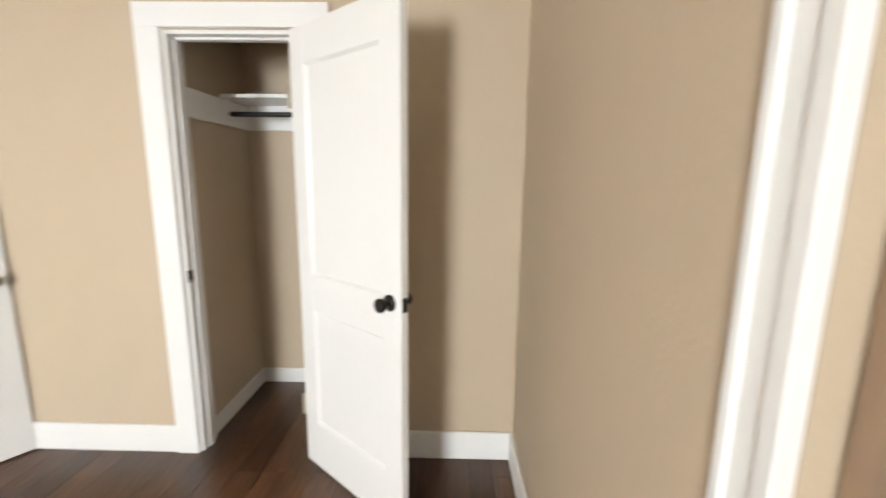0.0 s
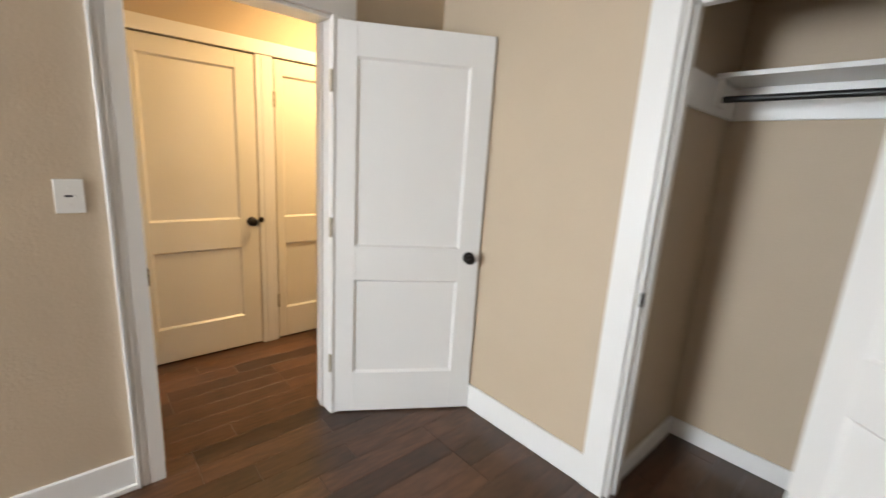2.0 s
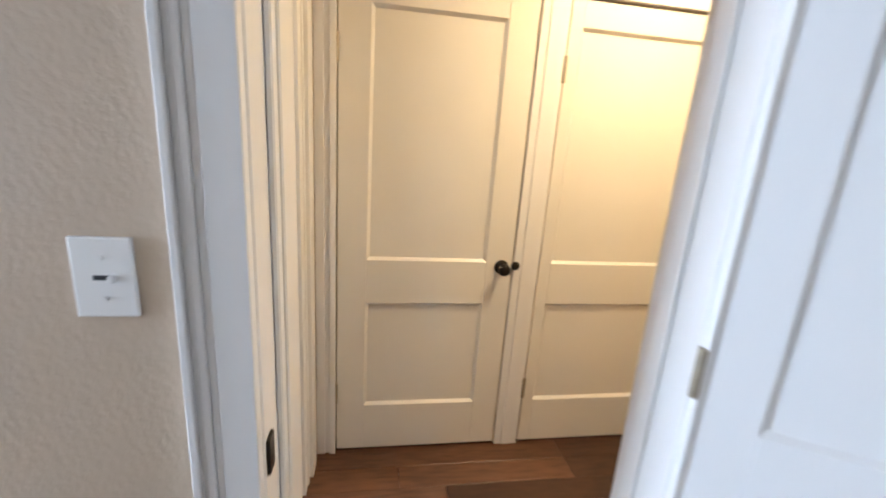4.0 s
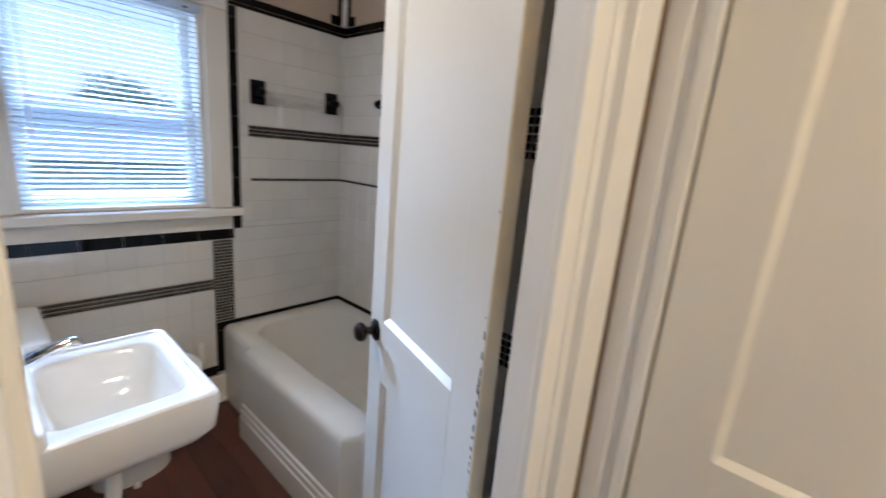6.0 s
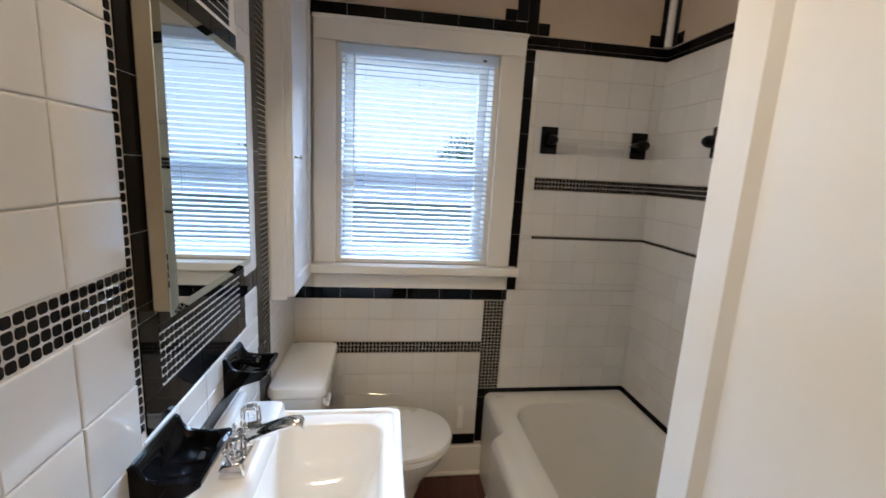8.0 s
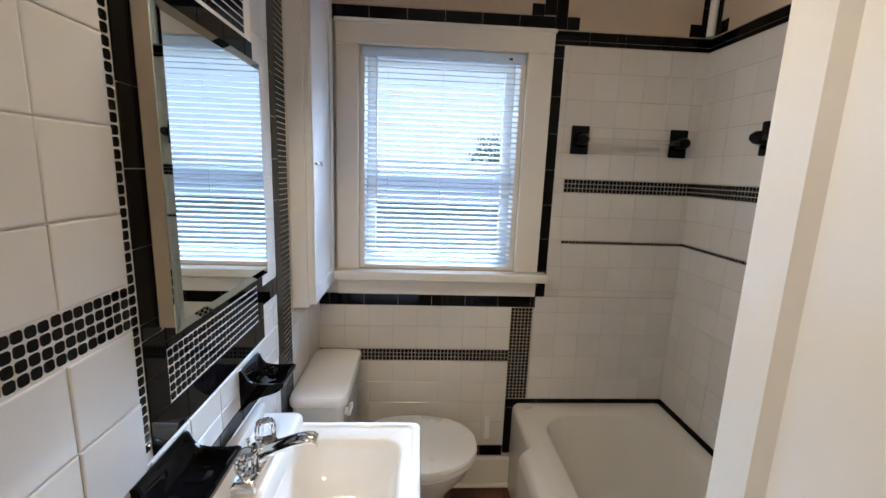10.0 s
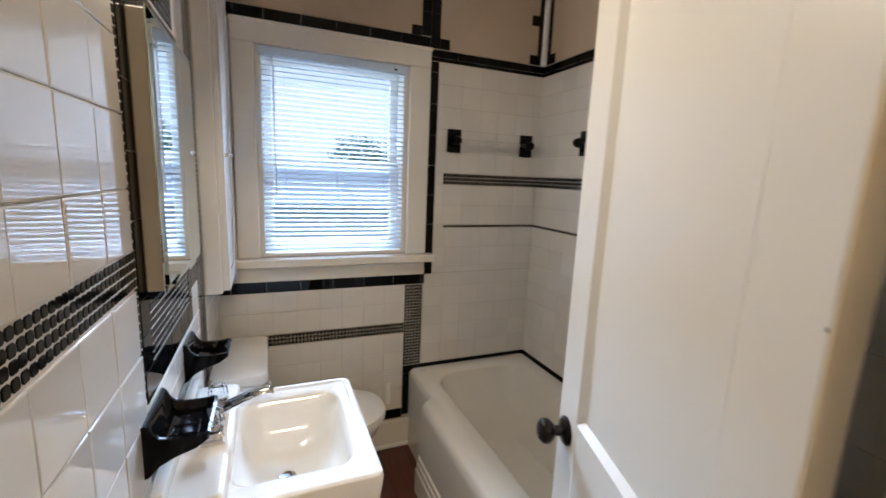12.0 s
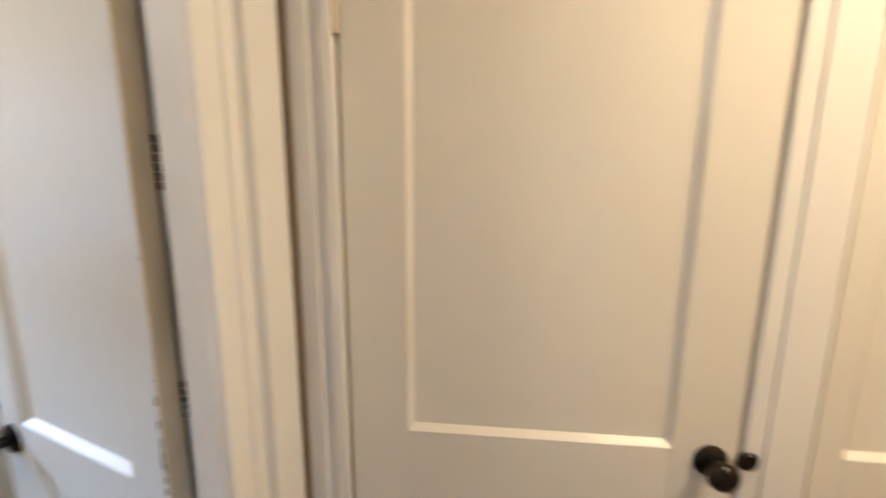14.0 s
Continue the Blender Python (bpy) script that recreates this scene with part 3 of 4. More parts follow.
def tree(x, y, base, height, seed):
    r = random.Random(seed)
    t = empty("tree", Matrix.Translation((x, y, base)), "green leafy tree beyond the window", "tree")
    bm = tube([(0, 0, 0), (.1, 0, height * .3), (.05, .1, height * .6)], .16, 8)
    for k in range(6):
        a = k * 1.05
        tube(arc((.05, 0, height * .4), (math.cos(a) * .8, math.sin(a) * .8, height * .55), (math.cos(a) * 1.7, math.sin(a) * 1.7, height * .75), 4), .05, 6, bm)
    part("trunk", bm, BARK, t)
    verts, faces = [], []
    for k in range(5200):
        u = Vector((r.gauss(0, 1), r.gauss(0, 1), r.gauss(0, 1))).normalized() * (r.random() ** .4)
        lump = 1 + .35 * noise.noise(u * 2.2 + Vector((seed, 0, 0)))
        c = Vector((u.x * 2.3 * lump, u.y * 2.3 * lump, height * .72 + u.z * height * .33 * lump))
        e = Euler((r.uniform(0, 3), r.uniform(0, 3), r.uniform(0, 3)))
        n = len(verts)
        for p in ((-.09, 0, 0), (0, .05, 0), (.09, 0, 0), (0, -.05, 0)):
            w = Vector(p)
            w.rotate(e)
            verts.append(c + w)
        faces.append((n, n + 1, n + 2, n + 3))
    me = bpy.data.meshes.new("crown")
    me.from_pydata(verts, [], faces)
    me.materials.append(LEAF)
    o = new("crown", me)
    o.parent = t


tree(-7.6, -24, -3.0, 6.3, 3)
thing("backdrop", box((-70, -70.2, -5), (50, -70, 45)), SKYGLOW, "bright overcast sky", "sky", kind="structure")

# ---------------------------------------------------------------- bathroom fixtures
# bathtub
tb = empty("bathtub", None, "cream enamelled built-in bathtub with a stepped apron", "bathtub")
cx, cy, hx, hy = (BW - 3.045) / 2, (BS + .92) / 2, (-3.045 - BW) / 2, (.92 - BS) / 2
rings = [rrect(cx, cy, hx, hy, .008, 0), rrect(cx, cy, hx, hy, .010, .40), rrect(cx, cy, hx - .003, hy - .003, .014, .425), rrect(cx, cy, hx - .012, hy - .006, .02, .437), rrect(cx, cy, hx - .03, hy - .012, .03, .440),
         rrect(cx - .005, cy, hx - .085, hy - .085, .12, .438), rrect(cx - .005, cy, hx - .098, hy - .10, .13, .428), rrect(cx - .005, cy, hx - .115, hy - .13, .14, .33),
         rrect(cx - .005, cy + .01, hx - .145, hy - .19, .14, .14), rrect(cx - .005, cy + .01, hx - .18, hy - .25, .13, .085), rrect(cx - .005, cy + .01, hx - .27, hy - .4, .06, .075)]
part("tub_body", loft(rings, False, True), ENAMEL, tb, smooth=True)
# front panel that stands out between chamfered ends, with steps at its foot
ya, yb, fp = -.33, .575, -2.992
rings = []
for z, d in ((0, .020), (.112, .020), (.116, .014), (.142, .014), (.146, .008), (.168, .008), (.172, 0), (.395, 0), (.415, -.002), (.430, -.008), (.438, -.017), (.4425, -.032)):
    e = max(d, -.02)
    rings.append([(-3.09, ya - e, z), (-3.05, ya - e, z), (fp + d, ya + .06, z), (fp + d, yb - .055, z), (-3.05, yb + e, z), (-3.09, yb + e, z)])
part("front_panel", loft(rings), ENAMEL, tb, "stepped enamel front panel with chamfered ends", smooth=True)
part("overflow_tag", box((-3.09, BS + .045, .440), (-3.125, BS + .062, .4415), .0005), SATIN, tb, "small worn metal tag on the rim")

# wash basin
sk = empty("wash_basin", None, "white porcelain wall-hung wash basin with a square bowl", "wash basin")
sx, sy = (-2.165 - 2.605) / 2, .322
shx, shy = .22, .243
rings = [rrect(sx - .02, sy, .14, .17, .07, .635), rrect(sx - .01, sy, .19, .215, .05, .668), rrect(sx, sy, shx - .006, shy - .008, .03, .70), rrect(sx, sy, shx, shy, .022, .785), rrect(sx, sy, shx - .003, shy - .003, .022, .797),
         rrect(sx, sy, shx - .009, shy - .009, .02, .8015), rrect(sx, sy, shx - .019, shy - .019, .02, .8015), rrect(sx, sy, shx - .023, shy - .023, .02, .798), rrect(sx, sy, shx - .028, shy - .028, .02, .796),
         rrect(sx - .032, sy, shx - .077, shy - .066, .05, .795), rrect(sx - .032, sy, shx - .083, shy - .072, .055, .789), rrect(sx - .032, sy, shx - .090, shy - .080, .06, .765),
         rrect(sx - .030, sy, shx - .102, shy - .096, .065, .715), rrect(sx - .028, sy, shx - .120, shy - .120, .065, .685), rrect(sx - .024, sy, .07, .09, .05, .668), rrect(sx - .02, sy, .035, .04, .03, .662), rrect(sx - .02, sy, .02, .02, .015, .660)]
part("basin", loft(rings), PORCELAIN, sk, smooth=True)
bx = bmesh.new()
loft([rrect(-2.2245, sy, .0605, shy - .002, .016, .78), rrect(-2.2245, sy, .0595, shy - .003, .016, .822), rrect(-2.2245, sy, .056, shy - .007, .016, .830), rrect(-2.2245, sy, .050, shy - .013, .014, .833)], bm=bx)
box((-2.162, sy - shy + .004, .79), (-2.186, sy + shy - .004, .862), .008, bx, 2)
part("back_ledge", bx, PORCELAIN, sk, smooth=True)
part("drain", lathe([(.001, 0), (.022, 0), (.022, .003), (.015, .001), (.001, .001)], 20, None, Matrix.Translation((sx - .02, sy, .661))), CHROME, sk, "", True)
fx, fy = -2.246, .31
fa = empty("faucet", None, "chrome centre-set faucet with clear acrylic handles", "faucet")
part("base_plate", loft([rrect(fx, fy, .026, .080, .006, .833), rrect(fx, fy, .026, .080, .006, .852), rrect(fx, fy, .021, .074, .008, .862)]), CHROME, fa, smooth=True)
b2 = bmesh.new()
rs = []
for px, pz, ww, hh in ((fx + .016, .866, .023, .010), (fx - .005, .874, .023, .014), (fx - .04, .888, .021, .014), (fx - .08, .903, .019, .013), (fx - .105, .910, .019, .012), (fx - .122, .911, .018, .010), (fx - .131, .904, .016, .008), (fx - .132, .895, .013, .004)):
    rs.append([(px, fy + ww * math.cos(a), pz + hh * math.sin(a)) for a in (2 * math.pi * q / 14 for q in range(14))])
part("spout", loft(rs, bm=b2), CHROME, fa, smooth=True)
part("spout_body", lathe([(.02, 0), (.024, .004), (.022, .024), (.014, .036), (.002, .038)], 18, None, Matrix.Translation((fx, fy, .856))), CHROME, fa, "", True)
for dy in (-.053, .053):
    part("stem", lathe([(.008, 0), (.016, .0), (.012, .014), (.006, .016)], 14, None, Matrix.Translation((fx, fy + dy, .858))), CHROME, fa, "", True)
    prof = [(.010, .0), (.022, .006), (.024, .014), (.0225, .038), (.020, .046), (.012, .049)]
    n = 24
    b3 = bmesh.new()
    loft([[(r * (1 - .07 * (i % 2)) * math.cos(2 * math.pi * i / n), r * (1 - .07 * (i % 2)) * math.sin(2 * math.pi * i / n), z) for i in range(n)] for r, z in prof], bm=b3)
    bmesh.ops.transform(b3, matrix=Matrix.Translation((fx, fy + dy, .868)), verts=b3.verts)
    hd = part("handle", b3, ACRYLIC, fa, "clear fluted acrylic handle")
    part("handle_cap", lathe([(.001, 0), (.009, 0), (.009, .002), (.001, .003)], 12, None, Matrix.Translation((fx, fy + dy, .9165))), SATIN, hd)
part("lift_rod", lathe([(.002, 0), (.002, .03), (.005, .034), (.005, .042), (.001, .044)], 10, None, Matrix.Translation((fx + .018, fy, .865))), CHROME, fa, "", True)
# drain and supply pipes below
dp = empty("drain_pipe", None, "white and chrome drain trap under the wash basin", "drain pipe")
part("tailpiece", tube([(sx - .02, sy, .64), (sx - .02, sy, .50)], .019, 14), PLASTIC, dp, "", True)
part("slip_nut", lathe([(.02, 0), (.027, .004), (.027, .026), (.02, .03)], 10, None, Matrix.Translation((sx - .02, sy, .555))), PLASTIC, dp)
trap = [Vector((sx - .02, sy, .50))] + arc((sx - .02, sy, .48), (sx - .02, sy, .38), (sx + .04, sy, .38), 6) + arc((sx + .05, sy, .38), (sx + .11, sy, .38), (sx + .11, sy, .46), 6) + [Vector((BE + .0, sy, .47))]
part("trap", tube(trap, .019, 14), PLASTIC, dp, "", True)
part("clean_out", lathe([(.02, 0), (.03, 0), (.03, .03), (.02, .034)], 16, None, Matrix.Translation((sx + .105, sy + .0, .46)) @ TURN_X), PLASTIC, dp, "", True)
for dy in (-.1, .1):
    sv = empty("supply_valve", None, "chrome supply valve and riser under the wash basin", "supply valve")
    part("riser", tube(arc((BE - .06, sy + dy, .42), (BE - .06, sy + dy, .55), (fx, sy + dy * .5, .66), 8), .006, 8), CHROME, sv, "", True)
    part("valve_body", tube([(BE - .003, sy + dy, .42), (BE - .075, sy + dy, .42)], .010, 10), CHROME, sv, "", True)
    part("valve_handle", lathe([(.004, 0), (.018, 0), (.018, .008), (.004, .009)], 12, None, Matrix.Translation((BE - .075, sy + dy, .42)) @ TURN_X.inverted()), CHROME, sv, "", True)

# toilet
tl = empty("toilet", None, "white porcelain two-piece toilet with its lid down", "toilet")
ty = -.36


def egg(x0, x1, hw, z, n=36, sq=1.0):
    """Ring of a bowl from x0 (back) to x1 (tip), half as wide as hw."""
    pts = []
    L = x0 - x1
    for i in range(n):
        a = 2 * math.pi * i / n
        c, s = math.cos(a), math.sin(a)
        back = c > 0
        px = (x0 + x1) / 2 + L * .5 * (abs(c) ** (.75 if back else 1.0)) * (1 if back else -1)
        pts.append((px, ty + hw * (abs(s) ** (.85)) * (1 if s > 0 else -1), z))
    return pts


part("bowl", loft([egg(-2.42, -2.70, .11, .0), egg(-2.42, -2.70, .108, .06), egg(-2.42, -2.70, .095, .14), egg(-2.38, -2.74, .12, .24), egg(-2.35, -2.81, .165, .33), egg(-2.34, -2.83, .178, .375), egg(-2.35, -2.82, .17, .385)]), PORCELAIN, tl, smooth=True)
part("seat", loft([egg(-2.37, -2.835, .180, .386), egg(-2.37, -2.84, .184, .394), egg(-2.37, -2.838, .182, .402), egg(-2.38, -2.83, .176, .405)]), PLASTIC, tl, smooth=True)
part("lid", loft([egg(-2.365, -2.836, .181, .408), egg(-2.365, -2.842, .186, .414), egg(-2.366, -2.838, .183, .424), egg(-2.39, -2.815, .165, .431), egg(-2.45, -2.74, .10, .434)]), PLASTIC, tl, smooth=True)
part("tank", loft([rrect(-2.258, ty, .075, .165, .03, .385), rrect(-2.258, ty, .082, .18, .03, .41), rrect(-2.256, ty, .088, .192, .03, .685)]), PORCELAIN, tl, smooth=True)
part("tank_lid", loft([rrect(-2.258, ty, .090, .194, .03, .688), rrect(-2.26, ty, .098, .204, .035, .694), rrect(-2.26, ty, .099, .205, .035, .715), rrect(-2.26, ty, .094, .20, .035, .727), rrect(-2.26, ty, .078, .184, .035, .732)]), PORCELAIN, tl, smooth=True)
lv = part("lever_base", lathe([(.001, 0), (.013, 0), (.011, .008), (.001, .009)], 12, None, Matrix.Translation((-2.345, ty + .155, .655)) @ TURN_X.inverted()), PLASTIC, tl, smooth=True)
b3 = bmesh.new()
box((-2.352, ty + .10, .640), (-2.366, ty + .168, .660), .006, b3, 2)
part("lever", b3, PLASTIC, tl, "cream flush lever", True)
for dy in (-.07, .07):
    part("lid_hinge", box((-2.355, ty + dy - .018, .40), (-2.385, ty + dy + .018, .432), .006, seg=2), PLASTIC, tl)
part("closet_bolt_cap", lathe([(.014, 0), (.013, .01), (.004, .018)], 10, None, Matrix.Translation((-2.55, ty + .125, 0))), PLASTIC, tl, "", True)

# mirror cabinet
mc = empty("medicine_cabinet", None, "wall cabinet with a mirror front on the tiled wall", "mirror cabinet")
my0, my1, mz0, mz1 = .06, .475, 1.215, 1.725
# dark colour stands for the shade on the side facing the doorway
part("body", box((BE - .004, my0 + .006, mz0 + .006), (BE - .034, my1 - .006, mz1 - .006), .003), SHADED_CASE, mc, "cabinet case, coloured dark for its unlit side")
fb = bmesh.new()
q = .018
o4 = [(BE - .036, my0, mz0), (BE - .036, my1, mz0), (BE - .036, my1, mz1), (BE - .036, my0, mz1)]
i4 = [(BE - .040, my0 + q, mz0 + q), (BE - .040, my1 - q, mz0 + q), (BE - .040, my1 - q, mz1 - q), (BE - .040, my0 + q, mz1 - q)]
b4 = [(BE - .034, y, z) for _, y, z in o4]
loft([b4, o4, i4], True, False, fb)
door = part("mirror_edge", fb, BEVEL, mc, "bevelled mirror rim")
part("mirror_glass", box((BE - .0402, my0 + q, mz0 + q), (BE - .037, my1 - q, mz1 - q)), MIRROR, mc, "silvered mirror")

# wall cupboard over the toilet
wc = empty("wall_cupboard", None, "white painted wall cupboard over the toilet", "cupboard")
cx0, cy0, cy1, cz0, cz1 = -2.215, BS + .03, -.255, 1.01, 2.25
part("body", box((BE - .001, cy0, cz0), (cx0, cy1, cz1), .003), TRIM, wc)
dr = part("cupboard_door", box((cx0, cy0 + .012, cz0 + .012), (cx0 - .018, cy1 - .004, cz1 - .01), .003), TRIM, wc)
bm = bmesh.new()
for lo, hi in (((cy0 + .012, cz0 + .012), (cy0 + .06, cz1 - .01)), ((cy1 - .05, cz0 + .012), (cy1 - .004, cz1 - .01)), ((cy0 + .06, cz0 + .012), (cy1 - .05, cz0 + .07)), ((cy0 + .06, cz1 - .07), (cy1 - .05, cz1 - .01))):
    box((cx0 - .018, lo[0], lo[1]), (cx0 - .025, hi[0], hi[1]), .002, bm)
part("door_frame", bm, TRIM, dr)
part("knob", lathe([(.001, 0), (.006, 0), (.004, .012), (.009, .018), (.009, .022), (.001, .025)], 14, None, Matrix.Translation((cx0 - .025, cy1 - .03, 1.50)) @ TURN_X.inverted()), CHROME, dr, "chrome knob", True)


hk = empty("wall_hook", None, "small clear plastic hook on a white strip on the tiles", "hook")
part("backing_strip", box((-2.945, BS + .003, .25), (-2.920, BS + .006, .37), .002), PLASTIC, hk)
part("hook", tube(arc((-2.93, BS + .006, .365), (-2.93, BS + .028, .335), (-2.925, BS + .022, .362), 6), .0035, 8), PLASTIC, hk, "", True)

# black ceramic fittings
def soap_dish(y, z, w, cup):
    s = empty("soap_dish" if not cup else "cup_holder", None, "glossy black ceramic soap dish on the tiled wall" if not cup else "glossy black ceramic holder with a knob on the tiled wall", "soap dish" if not cup else "cup holder")
    h = w / 2
    low = [(.001, .034), (.008, .038), (.014, .032), (.021, .010), (.032, -.009), (.048, -.013), (.082, -.011), (.097, .000), (.103, .006), (.108, .004), (.106, -.007), (.088, -.022), (.056, -.032), (.028, -.046), (.011, -.064), (.001, -.068)]
    high = [(.001, .034), (.008, .038), (.0145, .033), (.021, .018), (.030, .008), (.048, .004), (.082, .003), (.097, .005), (.103, .006), (.108, .004), (.106, -.007), (.088, -.020), (.056, -.030), (.028, -.044), (.011, -.062), (.001, -.066)]
    rings = []
    for v, prof, k in ((-h, high, .97), (-h + .004, high, 1), (-h + .008, high, 1), (-h + .013, low, 1), (h - .013, low, 1), (h - .008, high, 1), (h - .004, high, 1), (h, high, .97)):
        rings.append([(BE - a * k, y + v, z + b) for a, b in prof])
    part("dish_body", loft(rings), BLACK, s, smooth=True)
    for k in ((-.3, .0, .3) if not cup else ()):
        part("rib", tube([(BE - .036, y + k * w * .8, z - .0125), (BE - .082, y + k * w * .8, z - .0115)], .0035, 8), BLACK, s)
    if cup:
        part("pin", lathe([(.002, -.030), (.007, -.028), (.007, .0), (.013, .004), (.016, .014), (.013, .024), (.002, .028)], 16, None, Matrix.Translation((BE - .052, y, z + .006)) @ TURN_X.inverted()), BLACK, s, "", True)


soap_dish(.498, .970, .145, False)
soap_dish(.135, .965, .11, True)


def towel_post(m):
    s = empty("towel_bar_post", m, "black ceramic towel bar post on the tiles", "towel bar post")
    part("post_plate", box((-.038, 0, -.058), (.038, .012, .058), .006, seg=2), BLACK, s)
    part("post_arm", loft([rrect(0, 0, .024, .03, .01, .012), rrect(0, 0, .018, .022, .01, .045), rrect(0, 0, .021, .021, .02, .06), rrect(0, 0, .012, .012, .011, .072)]), BLACK, s, smooth=True).matrix_basis = TURN_Y
    return s


tp = towel_post(Matrix.Translation((-3.247, BS + .004, 1.638)))
copy_thing(tp, Matrix.Translation((-3.672, BS + .004, 1.638)))
copy_thing(tp, Matrix.Translation((BW + .004, -.235, 1.638)) @ Matrix.Rotation(radians(-90), 4, "Z"))
copy_thing(tp, Matrix.Translation((BW + .004, .30, 1.638)) @ Matrix.Rotation(radians(-90), 4, "Z"))
thing("towel_bar", tube([(-3.25, BS + .052, 1.638), (-3.67, BS + .052, 1.638)], .0095, 12), ACRYLIC, "clear acrylic towel bar between black posts", "towel bar", smooth=True)
thing("towel_bar", tube([(BW + .052, -.235, 1.638), (BW + .052, .30, 1.638)], .0095, 12), ACRYLIC, "clear acrylic towel bar between black posts", "towel bar", smooth=True)
thing("corner_pipe", tube([(BW + .02, BS + .02, 2.06), (BW + .02, BS + .02, CH)], .016, 12), TRIM, "white painted pipe in the wall corner", "pipe", smooth=True)


# ---------------------------------------------------------------- tiles and planks, piece by piece
MESHES = {}


def piece_mesh(w, h, d, bev, material):
    key = (round(w, 4), round(h, 4), d, bev, material.name)
    if key not in MESHES:
        bm = bmesh.new()
        a = [(0, 0), (w, 0), (w, h), (0, h)]
        i = [(bev, bev), (w - bev, bev), (w - bev, h - bev), (bev, h - bev)]
        rings = [[(x, y, 0) for x, y in a], [(x, y, d - bev * .6) for x, y in a], [(x, y, d) for x, y in i]]
        if bev > .002:
            k = bev * .35
            rings.insert(2, [(k, k, d - bev * .18), (w - k, k, d - bev * .18), (w - k, h - k, d - bev * .18), (k, h - k, d - bev * .18)])
        loft(rings, False, True, bm)
        me = bpy.data.meshes.new("piece")
        bm.to_mesh(me)
        bm.free()
        me.materials.append(material)
        MESHES[key] = me
    return MESHES[key]


class Face:
    """A wall's face: origin, the way to its right as seen from the room, and its normal."""

    def __init__(self, parent, origin, u, n):
        self.parent, u, n = parent, Vector(u), Vector(n)
        self.m = Matrix.Translation(origin) @ Matrix((u, (0, 0, 1), n)).transposed().to_4x4()
        self.lots = {}

    def tile(self, u0, v0, u1, v1, material, name="tile", gap=.0014, d=.0026, bev=.0011, thin=0, tilt=.12):
        """One piece; thin: fine upright joints and wider level ones."""
        if u1 - u0 < .006 or v1 - v0 < .006:
            return
        gu, gv = (.0012, .0023) if thin else (gap, gap)
        ob = new(name, piece_mesh(u1 - u0 - gu, v1 - v0 - gv, d, bev, material))
        ob.parent = self.parent
        ob.matrix_basis = self.m @ pose(u0 + gu / 2, v0 + gv / 2, 0, random.uniform(-tilt, tilt), random.uniform(-tilt, tilt), 0)

    def fill(self, u0, v0, u1, v1, material, pu=.119, pv=.119, ou=0.0, ov=0.0, **kw):
        """Tiles on a grid, cut at the region's edges."""
        def cuts(a, b, p, o):
            k = math.floor((a - o) / p) + 1
            c = [a]
            while o + k * p < b - .004:
                if o + k * p > a + .004:
                    c.append(o + k * p)
                k += 1
            return c + [b]
        us, vs = cuts(u0, u1, pu, ou), cuts(v0, v1, pv, ov)
        for a, b in zip(us, us[1:]):
            for e, f in zip(vs, vs[1:]):
                self.tile(a, e, b, f, material, **kw)

    def mosaic(self, u0, v0, u1, v1, pitch=.0165, single=False):
        """Small black squares with rounded corners; singly where they are near, else in one mesh."""
        nu, nv = max(1, round((u1 - u0) / pitch)), max(1, round((v1 - v0) / pitch))
        du, dv = (u1 - u0) / nu, (v1 - v0) / nv
        g = .0030
        if single:
            key = ("m", round(du, 4), round(dv, 4))
            if key not in MESHES:
                bm = bmesh.new()
                w, h = du - g, dv - g
                loft([rrect(w / 2, h / 2, w / 2, h / 2, .0024, 0, 1), rrect(w / 2, h / 2, w / 2, h / 2, .0024, .0012, 1), rrect(w / 2, h / 2, w / 2 - .0009, h / 2 - .0009, .0018, .0018, 1)], False, True, bm)
                me = bpy.data.meshes.new("mosaic_tile")
                bm.to_mesh(me)
                bm.free()
                me.materials.append(MOSAIC)
                MESHES[key] = me
            for i in range(nu):
                for j in range(nv):
                    ob = new("mosaic_tile", MESHES[key])
                    ob.parent = self.parent
                    ob.matrix_basis = self.m @ pose(u0 + i * du + g / 2 + random.uniform(-.0004, .0004), v0 + j * dv + g / 2 + random.uniform(-.0004, .0004), 0, 0, 0, random.uniform(-1.5, 1.5))
        else:
            verts, faces = [], []
            for i in range(nu):
                for j in range(nv):
                    x0, y0 = u0 + i * du + g / 2, v0 + j * dv + g / 2
                    x1, y1 = x0 + du - g, y0 + dv - g
                    n = len(verts)
                    b = .001
                    verts += [(x0, y0, 0), (x1, y0, 0), (x1, y1, 0), (x0, y1, 0), (x0, y0, .0012), (x1, y0, .0012), (x1, y1, .0012), (x0, y1, .0012),
                              (x0 + b, y0 + b, .0018), (x1 - b, y0 + b, .0018), (x1 - b, y1 - b, .0018), (x0 + b, y1 - b, .0018)]
                    for k in range(4):
                        l = (k + 1) % 4
                        faces += [(n + k, n + l, n + 4 + l, n + 4 + k), (n + 4 + k, n + 4 + l, n + 8 + l, n + 8 + k)]
                    faces.append((n + 8, n + 9, n + 10, n + 11))
            me = bpy.data.meshes.new("mosaic_strip")
            me.from_pydata(verts, [], faces)
            me.materials.append(MOSAIC)
            ob = new("mosaic_strip", me)
            ob.parent = self.parent
            ob.matrix_basis = self.m
            tagged(ob, "strip of small black mosaic tiles", kind="stuff")


P = .119
